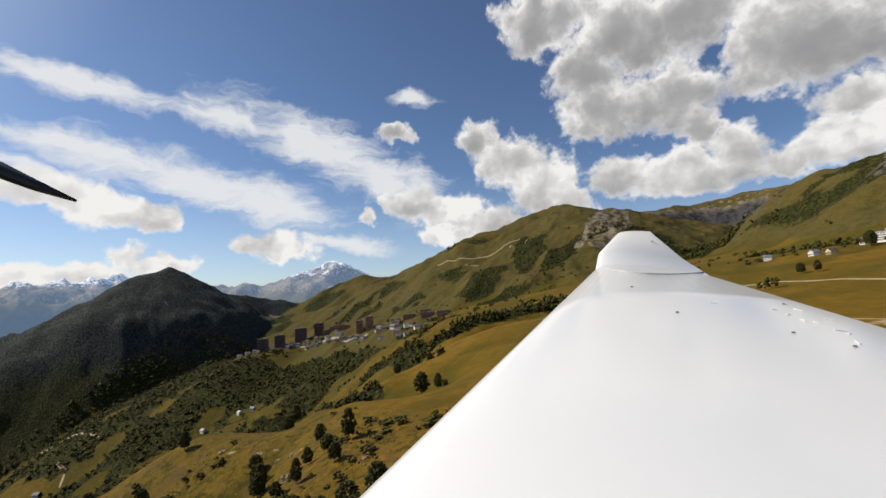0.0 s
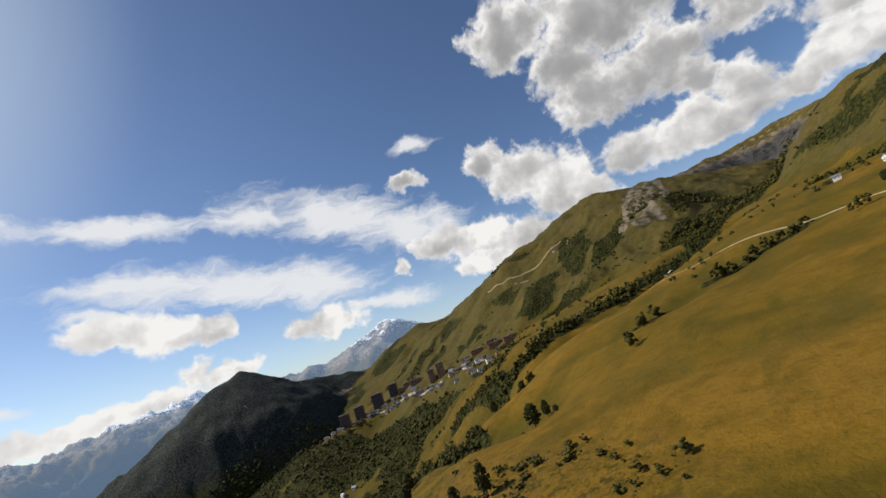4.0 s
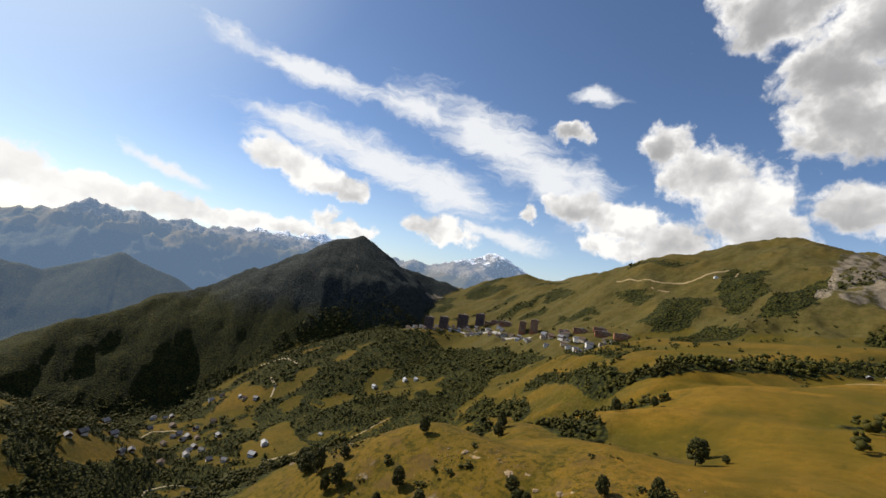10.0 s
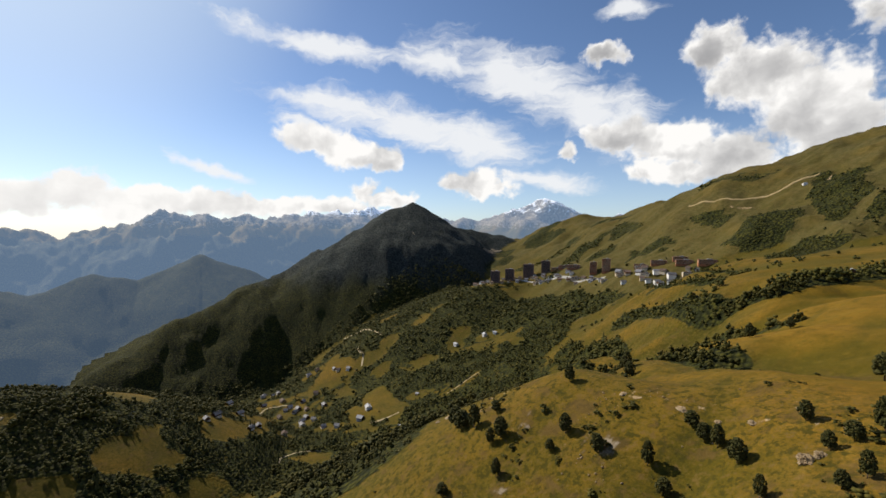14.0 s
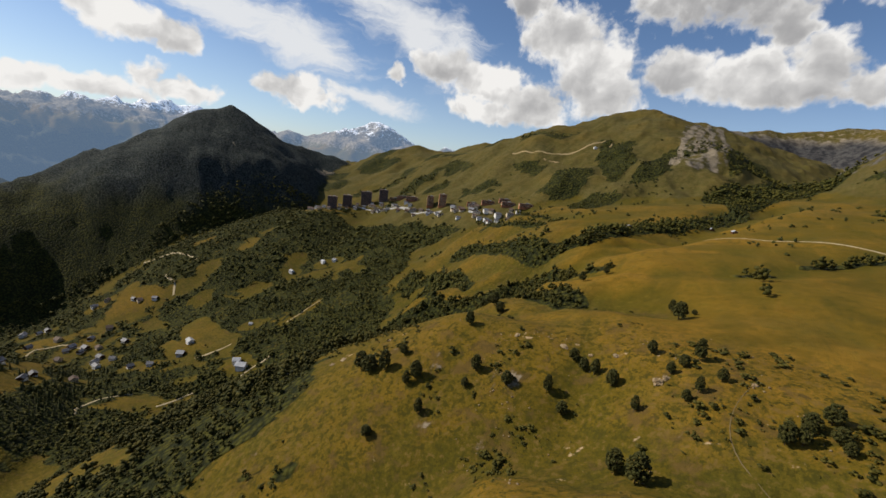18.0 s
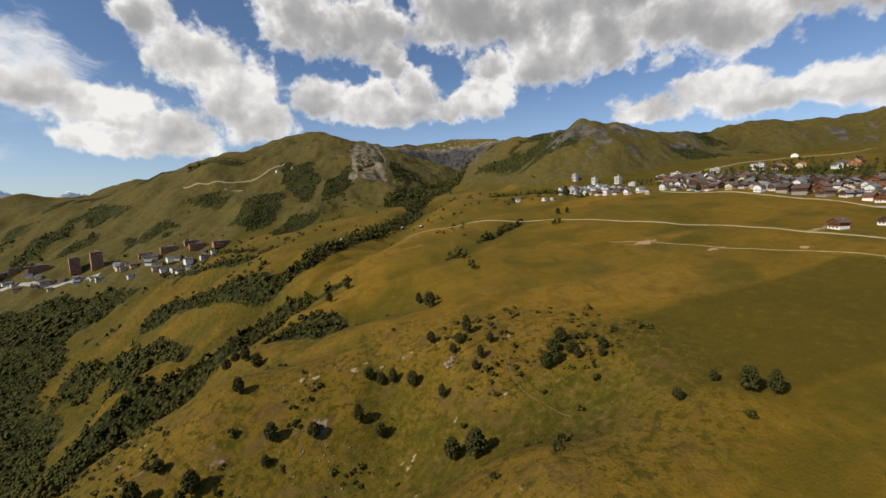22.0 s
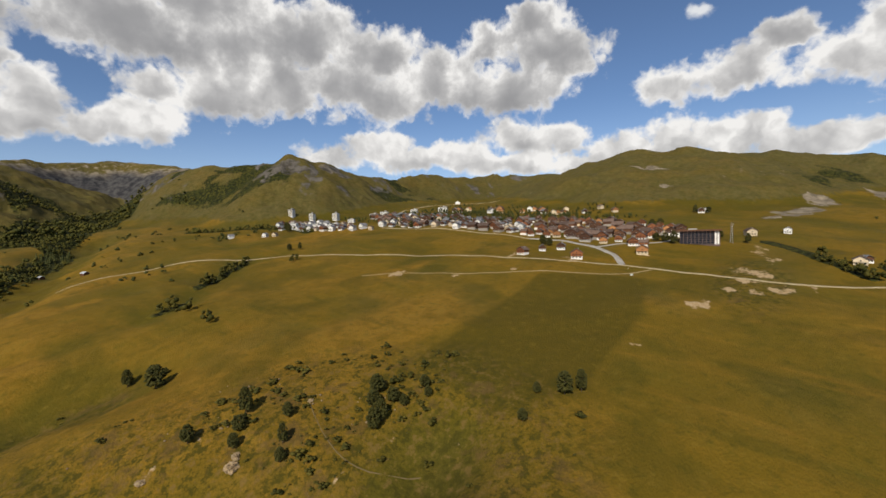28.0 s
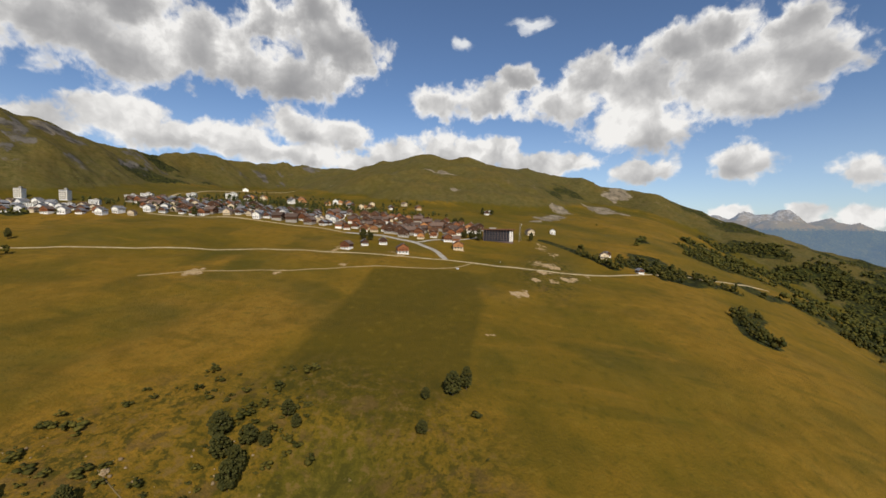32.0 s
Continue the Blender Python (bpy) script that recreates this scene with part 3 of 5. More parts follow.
def heights(x, y):
    """The height of the ground, and the number of the range that it belongs to (-1: none)."""
    x, y = np.asarray(x, dtype=float), np.asarray(y, dtype=float)
    z, w = base(x, y)
    which, far = np.full(x.shape, -1), np.zeros(x.shape)
    for line, deep, half in GULLIES:
        near = np.full(x.shape, 1e9)
        for (x0, y0), (x1, y1) in zip(line, line[1:]):
            dx, dy = x1 - x0, y1 - y0
            t = np.clip(((x - x0) * dx + (y - y0) * dy) / (dx * dx + dy * dy), 0, 1)
            near = np.minimum(near, np.hypot(x - x0 - t * dx, y - y0 - t * dy))
        z = z - 1.35 * deep * np.exp(-(near / half) ** 2) * (1 + 0.3 * grain(x, y, 60, 61, 3))
    hummock = step(140, -60, ((x + 110) * 500 + (y - 200) * 180) / 531.0) * step(900, 500, np.abs(x))
    z = z + hummock * (4.0 * grain(x, y, 38, 62, 4) + 10.0 * grain(x, y, 105, 64, 2) * step(40, -160, ((x + 110) * 500 + (y - 200) * 180) / 531.0) + 1.0 * np.abs(grain(x, y, 14, 63, 3)))
    for crest, slope, round_ in KNOLLS:
        z = softmax(ridge(x, y, crest, slope, round_, 0.04, 300), z, 14)
    for i, (name, crest, slope, round_, rough) in enumerate(RANGES):
        r = ridge(x, y, crest, slope, round_, rough, 40 + 13 * i)
        which = np.where(r > z + 8, i, which)
        z = softmax(r, z, 30)
    return z, which, w


def ground_at(x, y):
    return float(heights(np.array([x]), np.array([y]))[0][0])


def spacing(lo, hi, a, b, near, grow, most):
    out, p = [], a
    while p < b:
        out.append(p)
        p += near
    q = b
    while q < hi:
        out.append(q)
        q += min(most, near + grow * (q - b))
    q = a
    while q > lo:
        q -= min(most, near + grow * (a - q))
        out.append(q)
    return np.array(sorted(out))


XS, YS = spacing(-4750, 4700, -380, 520, 5, 0.012, 32), spacing(-3700, 4500, -60, 560, 5, 0.012, 32)
GX, GY = np.meshgrid(XS, YS)
GZ, WHICH, SHELF = heights(GX, GY)


def land(x, y):
    """Height of the built ground."""
    x, y = np.asarray(x, dtype=float), np.asarray(y, dtype=float)
    i, j = np.clip(np.searchsorted(XS, x) - 1, 0, len(XS) - 2), np.clip(np.searchsorted(YS, y) - 1, 0, len(YS) - 2)
    u, v = (x - XS[i]) / (XS[i + 1] - XS[i]), (y - YS[j]) / (YS[j + 1] - YS[j])
    return (GZ[j, i] * (1 - u) + GZ[j, i + 1] * u) * (1 - v) + (GZ[j + 1, i] * (1 - u) + GZ[j + 1, i + 1] * u) * v


def oval(x, y, spots):
    """1 inside the ovals (x, y, half width, half depth), fading over their rims."""
    out = np.zeros(x.shape)
    for cx, cy, rx, ry in spots:
        out = np.maximum(out, step(1.35, 0.75, np.hypot((x - cx) / rx, (y - cy) / ry)))
    return out


def strip(x, y, line, half):
    best = np.full(x.shape, 1e9)
    for (x0, y0), (x1, y1) in zip(line, line[1:]):
        dx, dy = x1 - x0, y1 - y0
        t = np.clip(((x - x0) * dx + (y - y0) * dy) / (dx * dx + dy * dy), 0, 1)
        best = np.minimum(best, np.hypot(x - x0 - t * dx, y - y0 - t * dy))
    return step(half * 1.3, half * 0.7, best)


def inside(x, y, corners, soft):
    """1 inside a convex field with the corners in order."""
    mx, my = sum(c[0] for c in corners) / len(corners), sum(c[1] for c in corners) / len(corners)
    out = np.ones(x.shape)
    for (x0, y0), (x1, y1) in zip(corners, corners[1:] + corners[:1]):
        n = math.hypot(x1 - x0, y1 - y0)
        side = ((x - x0) * (y1 - y0) - (y - y0) * (x1 - x0)) / n
        if (mx - x0) * (y1 - y0) - (my - y0) * (x1 - x0) < 0:
            side = -side
        out = np.minimum(out, step(-soft, soft, side))
    return out


CLEARINGS = [(-1440, 1115, 85, 45), (-1390, 1230, 120, 60), (-960, 1220, 150, 60), (-640, 1110, 170, 60), (-1610, 1200, 70, 60)]
# open fields among the woods
FIELDS = [[(-864, 1017), (-706, 1067), (-452, 960), (-198, 800), (100, 800), (100, 0), (-200, 20), (-353, 52), (-340, 150), (-335, 260), (-400, 440), (-455, 600), (-560, 770), (-785, 900)],
          [(-720, 40), (-650, 105), (-520, 110), (-470, 70), (-560, 20)], [(-1233, 592), (-1241, 647), (-1197, 701), (-1134, 709), (-1142, 644), (-1185, 613)],
          [(-1093, 23), (-1160, 111), (-1440, 246), (-1394, 267), (-1095, 137), (-1025, 43)], [(-1159, 372), (-1171, 414), (-1091, 396), (-1085, 347)], [(-1119, 479), (-1050, 520), (-944, 459), (-1013, 411)],
          [(-780, 330), (-824, 445), (-760, 400), (-700, 300)], [(-995, 167), (-1007, 254), (-872, 310), (-903, 225)], [(-1408, 1108), (-1343, 1239), (-1188, 1202), (-1273, 1145), (-1348, 1100)],
          [(-1434, 409), (-1414, 486), (-1316, 452), (-1366, 402)], [(-1141, 766), (-1056, 847), (-996, 880), (-963, 827), (-1051, 779)], [(-1042, 551), (-1023, 583), (-964, 560), (-981, 528)], [(-930, 580), (-915, 690), (-895, 690), (-915, 580)],
          [(-1010, -470), (-1060, -400), (-1030, -280), (-960, -280), (-930, -400)], [(-880, -260), (-900, -180), (-820, -120), (-760, -200)], [(-980, -150), (-1040, -60), (-960, -20), (-900, -90)]]
# dark wood below the tower blocks
LOWER_WOOD = [(-1420, 1010), (-1340, 1075), (-1080, 1125), (-830, 1085), (-700, 1050), (-760, 985), (-900, 920), (-1050, 930), (-1250, 880), (-1400, 930)]
SOUTH_WOOD = [(465, -75), (560, -125), (867, -330), (1070, -470), (946, -640), (700, -680), (450, -280), (390, -100)]
HAMLET = [(-983, -432), (-978, -408), (-984, -388), (-1002, -425), (-1010, -400), (-1354, 93), (-1525, 150), (-1540, 217), (-1216, 108), (-1112, 26), (-1150, 49), (-1526, 277), (-1456, 287), (-1414, 305), (-1402, 290), (-1383, 325), (-1387, 241), (-1146, 144), (-1116, 122), (-1264, 317), (-1327, 310), (-1250, 278),
          (-1151, 208), (-1461, 332), (-1479, 382), (-1347, 374), (-1549, 472), (-1521, 477), (-1478, 504), (-1658, 437), (-1676, 407), (-1707, 277), (-1720, 243), (-1700, 296), (-1143, 311), (-1101, 337), (-1440, 270), (-1300, 290)]
FARMS = [(-1107, 431, "white", 1.29), (-1080, 396, "grey", 1.29), (-890, 428, "white", 1.14), (-858, 420, "white", 1.52), (-1165, 777, "white", 0.99), (-1089, 842, "white", 0.99), (-1065, 868, "white", 0.91), (-1028, 549, "cream", 0.76)]
BELTS = [([(200, 1560), (60, 1330), (-20, 1200)], 62), ([(-20, 1200), (0, 1080), (-60, 930), (-117, 829), (-176, 747)], 24), ([(-176, 747), (-226, 640), (-293, 636), (-377, 688), (-491, 791), (-580, 823)], 20),
         ([(-235, 540), (-312, 576), (-351, 540), (-401, 519), (-470, 520)], 24), ([(-165, 365), (-215, 405), (-265, 435), (-325, 465), (-420, 500)], 22), ([(-150, 480), (-181, 501), (-230, 530)], 7),
         ([(133, 597), (82, 553), (37, 519)], 6), ([(6, 470), (-24, 451)], 5), ([(-330, 830), (-430, 880), (-560, 930)], 14), ([(-420, 600), (-520, 700), (-620, 760)], 18), ([(-560, 990), (-480, 960), (-400, 930)], 8),
         ([(300, 700), (330, 790), (280, 900), (200, 1000)], 10), ([(520, 10), (495, -15), (470, -30), (440, -40), (395, -62)], 8), ([(250, -150), (300, -165), (340, -190)], 14)]
HILL_WOODS = [[(-461, 1586), (-336, 1570), (-284, 1327), (-311, 1231), (-361, 1286)], [(-230, 1487), (-166, 1501), (-176, 1332), (-242, 1245), (-279, 1226)], [(-548, 1216), (-486, 1372), (-387, 1290), (-382, 1224), (-479, 1158)],
              [(-413, 1148), (-348, 1212), (-273, 1181), (-290, 1058), (-346, 1010)], [(-739, 1409), (-601, 1433), (-592, 1348), (-702, 1372)], [(-1199, 1583), (-1135, 1665), (-929, 1518), (-1033, 1488)],
              [(-900, 1330), (-760, 1330), (-700, 1280), (-860, 1270)]]
SCREE = [(-203, 1729), (-160, 1840), (-100, 1880), (-60, 1760), (-30, 1600), (-40, 1430), (-78, 1366), (-190, 1385)]
CHUTES = [[(-164, 1829), (-181, 1636), (-182, 1481), (-174, 1385)], [(-131, 1909), (-113, 1676), (-94, 1481), (-75, 1400)], [(-149, 1732), (-143, 1578), (-131, 1482)], [(-91, 1871), (-69, 1735), (-54, 1480)]]
DRY = [(-66, 649, 75, 28), (10, 640, 60, 20), (-103, 547, 55, 18), (232, 768, 55, 42), (285, 640, 70, 36), (-48, 293, 40, 14), (-149, 425, 45, 18), (185, 345, 60, 16), (-230, 280, 70, 22), (-60, 250, 60, 20), (30, 240, 120, 45)]
EARTH = [(-132, 227, 9, 2.4), (-97, 224, 7, 2.8), (-166, 229, 12, 2.0), (-150, 232, 8, 2.0), (-32, 157, 8, 2.2), (-100, 158, 10, 2.4), (-70, 164, 6, 2.0), (-48, 182, 5, 1.6), (-118, 236, 6, 1.8), (-284, 214, 9, 2.0), (-322, 196, 10, 2.6),
         (185, 340, 13, 7), (214, 279, 9, 5), (262, 228, 11, 5), (240, 250, 6, 3), (322, 5, 20, 11), (352, 18, 26, 9), (244, 56, 13, 6), (292, 30, 9, 5), (316, 262, 18, 11), (334, 205, 16, 9), (396, 122, 14, 9), (470, 20, 30, 7),
         (337, 272, 12, 7), (331, 190, 20, 7), (318, 208, 12, 6), (345, 25, 22, 9), (318, 0, 26, 8), (331, -20, 16, 7), (363, 32, 14, 6), (249, 50, 16, 6), (300, 15, 18, 5), (139, 74, 8, 4), (420, 5, 22, 5), (-420, 1560, 60, 8), (-560, 1440, 60, 9)]
STONY = [(981, -71, 40, 26), (1372, -306, 50, 40), (890, -32, 34, 20), (1195, -191, 40, 60), (1120, -225, 34, 44), (1100, 268, 14, 60), (975, 212, 20, 12), (820, -20, 50, 26), (1142, -197, 60, 40), (760, 10, 24, 12), (640, 1060, 60, 26), (500, 1060, 40, 18)]
ROUGH = [(-230, 150, 110, 60), (-330, 130, 90, 60), (-70, 190, 110, 60), (-140, 220, 90, 60), (10, 150, 60, 40), (-260, 240, 110, 60), (-60, 110, 120, 60), (330, 20, 80, 30), (-130, 330, 60, 25)]
DARK_FIELD = [(256, 198), (302, 104), (190, 80), (60, 84), (26, 108), (42, 180)]


def field(x, y, corners):
    """True inside a field of any outline."""
    out = np.zeros(x.shape, dtype=bool)
    for (x0, y0), (x1, y1) in zip(corners, corners[1:] + corners[:1]):
        cross = (y0 > y) != (y1 > y)
        out ^= cross & (x < x0 + (x1 - x0) * (y - y0) / ((y1 - y0) or 1e-9))
    return out


def hill_wood(x, y):
    u, v = x + 16 * grain(x, y, 60, 93, 3), y + 22 * grain(x, y, 60, 94, 3)
    out = np.zeros(x.shape, dtype=bool)
    for corners in HILL_WOODS:
        out |= field(u, v, corners)
    return out


def wood_cover(x, y, z, which):
    s = ((x + 110) * 500 + (y - 200) * 180) / 531.0
    n = grain(x, y, 170, 71, 4)
    edge = 1130 - 0.11 * (x + 1500)
    west = step(-95, -215, s + 60 * n) * step(30, -60, y - edge + 50 * n)
    south = step(-130, -330, y + 0.25 * x + 60 * n) * step(-20, -110, z)
    w = np.maximum(0.95 * west, 0.7 * south) * step(0.66, 0.36, grain(x, y, 120, 72, 4)) * (0.62 + 0.38 * step(0.5, 0.2, grain(x, y, 48, 76, 3)))
    w = np.maximum(w, 0.8 * step(0.05, 0.4, grain(x, y, 130, 74, 4)) * step(-1150, -1500, x) * step(1330, 1450, y))
    u, v = x + 16 * grain(x, y, 50, 95, 3) + 16 * grain(x, y, 120, 57, 2), y + 16 * grain(x, y, 50, 96, 3) + 16 * grain(x, y, 120, 58, 2)
    w = w * (1 - oval(u, v, CLEARINGS)) * (1 - 0.9 * oval(x, y, [(a, b, 25, 25) for a, b in HAMLET] + [(f[0], f[1], 30, 30) for f in FARMS]))
    lone = 0.75 * step(0.55, 0.95, grain(x, y, 30, 59, 3)) * step(-40, -160, s)  # bushes and single trees in the open fields
    for corners in FIELDS:
        w = np.where(field(u, v, corners), lone, w)
    for line, half in BELTS:
        w = np.maximum(w, strip(x + 9 * n, y + 9 * n, line, half))
    w = np.where(hill_wood(x, y), 0.85, w)
    w = np.where(field(u, v, LOWER_WOOD), 0.95, w)
    w = np.where(field(u, v, SOUTH_WOOD), np.maximum(w, 0.85 * step(-0.15, 0.35, grain(x, y, 70, 65, 3))), w)
    w = np.where(which == 0, np.maximum(w, 0.75 * step(0.25, 0.55, grain(x, y, 150, 73, 4)) * step(330, 120, z)), w)
    # cloud shadows on the rocky ridge put in as treeless leaf-coloured patches
    w = np.where(which == 2, np.maximum(w, 0.7 * step(0.34, 0.60, grain(0.39 * x - 0.23 * y, 0.5 * x + 0.87 * y, 95, 66, 4)) * step(60, 120, z)), w)
    w = np.where(which == 5, np.maximum(w, step(300, 260, z + 30 * n)), w)
    w = np.where(which == 6, 1.0, w)
    w = np.where((which == 7) | (which == 8), step(30, -160, z + 60 * n), w)
    w = np.where(which == 4, step(90, -60, z), w)
    w = np.where(which == 3, np.maximum(w, 0.62 * step(-0.05, 0.45, grain(x, y, 120, 75, 4)) * step(120, -120, y)), w)
    return w


def ground_cover(x, y, z, which):
    n = grain(x, y, 60, 81, 4)
    slope_x, slope_y = np.gradient(z, XS, axis=1), np.gradient(z, YS, axis=0)
    steep = np.hypot(slope_x, slope_y)
    wood = wood_cover(x, y, z, which)
    lie = np.cumsum(np.cumsum(np.pad(z, ((9, 8), (9, 8)), mode="edge"), 0), 1)
    bulge = z - (lie[17:, 17:] - lie[:-17, 17:] - lie[17:, :-17] + lie[:-17, :-17]) / 289.0  # crests drier, hollows greener, which also paints in the shading of the gullies
    valley = step(-150, -330, ((x + 110) * 500 + (y - 200) * 180) / 531.0)
    dry = np.clip(0.30 - 0.28 * valley + 0.11 * np.clip(bulge, -4, 4) + 0.45 * grain(x, y, 130, 82, 4) + 0.9 * oval(x + 10 * n, y + 8 * n, DRY), 0, 1)
    crag = step(0.62, 0.95, steep + 0.15 * n)
    rock = np.where(which == 1, 0.42 + 0.5 * step(330, 285, z + 14 * n), np.where(which == 2, 0.22 * crag + 0.42 * step(0.0, 0.7, n) * step(80, 170, z), np.where(which == 3, 0.35 * step(0.1, 0.6, grain(x, y, 80, 84, 4)), 0.0)))
    rock = np.where(which == 5, 0.62 * step(0.42, 0.85, grain(x, y, 110, 85, 4)) * step(-300, -180, z) * step(120, 40, z), rock)
    rock = np.where((which == 7) | (which == 8), 0.30 + 0.45 * step(-40, 150, z), rock)
    rock = np.where(which == 4, 0.25 + 0.3 * step(0, 120, z), rock)
    rock = np.maximum(rock, 0.95 * oval(x + 24 * n + 10 * grain(x, y, 24, 99, 3), y + 24 * n, STONY) * (0.8 + 0.4 * grain(x, y, 25, 86, 3)))
    rock = np.where(field(x + 14 * n, y + 20 * n, SCREE), 0.46 + 0.10 * n, rock)
    for line in CHUTES:
        rock = np.maximum(rock, 0.8 * strip(x + 9 * n, y, line, 9))
    rock = np.maximum(rock, 0.36 * oval(x, y, ROUGH) * step(0.15, 0.7, grain(x * 0.6 + y * 0.5, y - x * 0.4, 20, 89, 4)))
    dirt = 0.62 * oval(x + 9 * n + 5 * grain(x, y, 11, 97, 3), y + 6 * n + 5 * grain(x, y, 11, 98, 3), EARTH) * (0.8 + 0.5 * grain(x, y, 9, 87, 3)) + 0.38 * oval(x, y, ROUGH) * step(0.25, 0.8, grain(x * 0.6 + y * 0.5, y - x * 0.4, 17, 88, 4))
    snow = np.where(which == 8, 0.62 * step(60, 190, z) - 0.24 * step(0.45, 0.9, steep), np.where((which == 7) & (y > 100), 0.60 * step(60, 190, z), 0.0))
    rough = np.maximum(oval(x, y, ROUGH), 0.80 * step(60, -60, ((x + 110) * 500 + (y - 200) * 180) / 531.0))
    rough = np.where(which >= 0, 0.4, rough)
    upland = np.where((which >= 0) & (which <= 3), 0.85, 0.25 * step(700, 1100, y)) + 0.2 * n
    # cirque wall's shade painted as dark rock below its crest; ridge rock dark too
    slate = np.where(which == 1, step(330, 285, z + 14 * n), np.where(which == 2, 0.75 * step(-0.5, 0.2, n), 0.0))
    slate = np.where(field(x, y, SCREE), 0.35, slate)
    for line in CHUTES:
        slate = slate * (1 - strip(x + 9 * n, y, line, 9))
    tone = np.stack([np.clip(upland, 0, 1), slate, np.clip(0.5 - 0.14 * np.clip(bulge, -5, 5) + 0.3 * valley + 0.6 * grain(x, y, 45, 90, 4), 0, 1), np.ones(x.shape)], -1)
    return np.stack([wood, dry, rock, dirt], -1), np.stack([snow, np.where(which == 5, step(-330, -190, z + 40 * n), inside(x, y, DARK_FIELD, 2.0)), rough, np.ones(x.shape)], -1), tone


COVER, EXTRA, TONE = ground_cover(GX, GY, GZ, WHICH)
NX, NY = np.gradient(GZ, XS, axis=1), np.gradient(GZ, YS, axis=0)
NORMALS = np.stack([-NX, -NY, np.ones(GX.shape)], -1)
NORMALS /= np.linalg.norm(NORMALS, axis=-1, keepdims=True)
FACE = np.maximum(np.maximum(WHICH[:-1, :-1], WHICH[1:, 1:]), np.maximum(WHICH[:-1, 1:], WHICH[1:, :-1]))


def sheet(name, keep, mat):
    idx = np.arange(GX.size).reshape(GX.shape)
    quads = np.stack([idx[:-1, :-1], idx[:-1, 1:], idx[1:, 1:], idx[1:, :-1]], -1)[keep]
    used, inv = np.unique(quads, return_inverse=True)
    me = bpy.data.meshes.new(name)
    me.from_pydata(np.stack([GX.ravel()[used], GY.ravel()[used], GZ.ravel()[used]], -1).tolist(), [], inv.reshape(-1, 4).tolist())
    me.shade_smooth()
    for key, data in (("cover", COVER), ("extra", EXTRA), ("tone", TONE)):
        me.attributes.new(key, "FLOAT_COLOR", "POINT").data.foreach_set("color", data.reshape(-1, 4)[used].astype(np.float32).ravel())
    me.normals_split_custom_set_from_vertices(NORMALS.reshape(-1, 3)[used].tolist())
    me.materials.append(mat)
    return new(name, me)


tagged(sheet("ground", FACE < 0, LAND), "olive grass meadows, gullies and valley floor", "ground", kind="structure")
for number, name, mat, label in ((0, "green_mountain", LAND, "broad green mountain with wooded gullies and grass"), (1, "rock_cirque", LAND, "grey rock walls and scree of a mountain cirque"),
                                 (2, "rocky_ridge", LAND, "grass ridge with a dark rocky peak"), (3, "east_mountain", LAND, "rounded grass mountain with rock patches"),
                                 (5, "dark_mountain", LAND, "dark forested pyramid mountain with pale rock scars"), (6, "backdrop_foothills", FAR_LAND, "wooded foothills across the valley, blue with added haze glow"),
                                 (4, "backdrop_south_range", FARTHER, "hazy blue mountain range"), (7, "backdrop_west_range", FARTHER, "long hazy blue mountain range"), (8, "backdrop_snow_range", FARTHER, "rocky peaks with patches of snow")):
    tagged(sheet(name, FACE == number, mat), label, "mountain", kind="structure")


# ---- helpers for things ----
def part(name, bm, mat, parent=None, label="", smooth=False):
    me = bpy.data.meshes.new(name)
    bm.normal_update()
    bm.to_mesh(me)
    bm.free()
    if smooth:
        me.shade_smooth()
    me.materials.append(mat)
    ob = new(name, me)
    ob.parent = parent
    return tagged(ob, label)


def box(w, d, h, x=0.0, y=0.0, z=0.0, bm=None, bevel=0.0, rz=0.0):
    """A box that stands on z with its middle at x, y."""
    bm = bm or bmesh.new()
    made = bmesh.ops.create_cube(bm, size=1, matrix=Matrix.Translation((x, y, z + h / 2)) @ Matrix.Rotation(radians(rz), 4, "Z") @ Matrix.Diagonal((w, d, h, 1)))
    if bevel:
        bmesh.ops.bevel(bm, geom=list({e for v in made["verts"] for e in v.link_edges}), offset=bevel, segments=1, affect="EDGES")
    return bm


def prism(outline, y0, y1, bm=None):
    """An outline in x, z drawn out from y0 to y1."""
    bm = bm or bmesh.new()
    a, b = [bm.verts.new((x, y0, z)) for x, z in outline], [bm.verts.new((x, y1, z)) for x, z in outline]
    bm.faces.new(a)
    bm.faces.new(b[::-1])
    for i in range(len(a)):
        bm.faces.new((a[i], b[i], b[i - 1], a[i - 1]))
    bmesh.ops.recalc_face_normals(bm, faces=bm.faces)
    return bm


def tube(points, radii, sides=7, bm=None):
    bm = bm or bmesh.new()
    rings = []
    for k, (p, r) in enumerate(zip(points, radii)):
        a, b = Vector(points[max(k - 1, 0)]), Vector(points[min(k + 1, len(points) - 1)])
        turn = (b - a).to_track_quat("Z", "Y")
        rings.append([bm.verts.new(Vector(p) + turn @ Vector((r * math.cos(2 * math.pi * i / sides), r * math.sin(2 * math.pi * i / sides), 0))) for i in range(sides)])
    for lo, hi in zip(rings, rings[1:]):
        for i in range(sides):
            bm.faces.new((lo[i - 1], lo[i], hi[i], hi[i - 1]))
    bm.faces.new(rings[0][::-1])
    bm.faces.new(rings[-1])
    return bm


def thing(name, label, category, group="", m=None, kind=""):
    ob = tagged(new(name), label, category, group, kind)
    if m is not None:
        ob.matrix_basis = m
    return ob


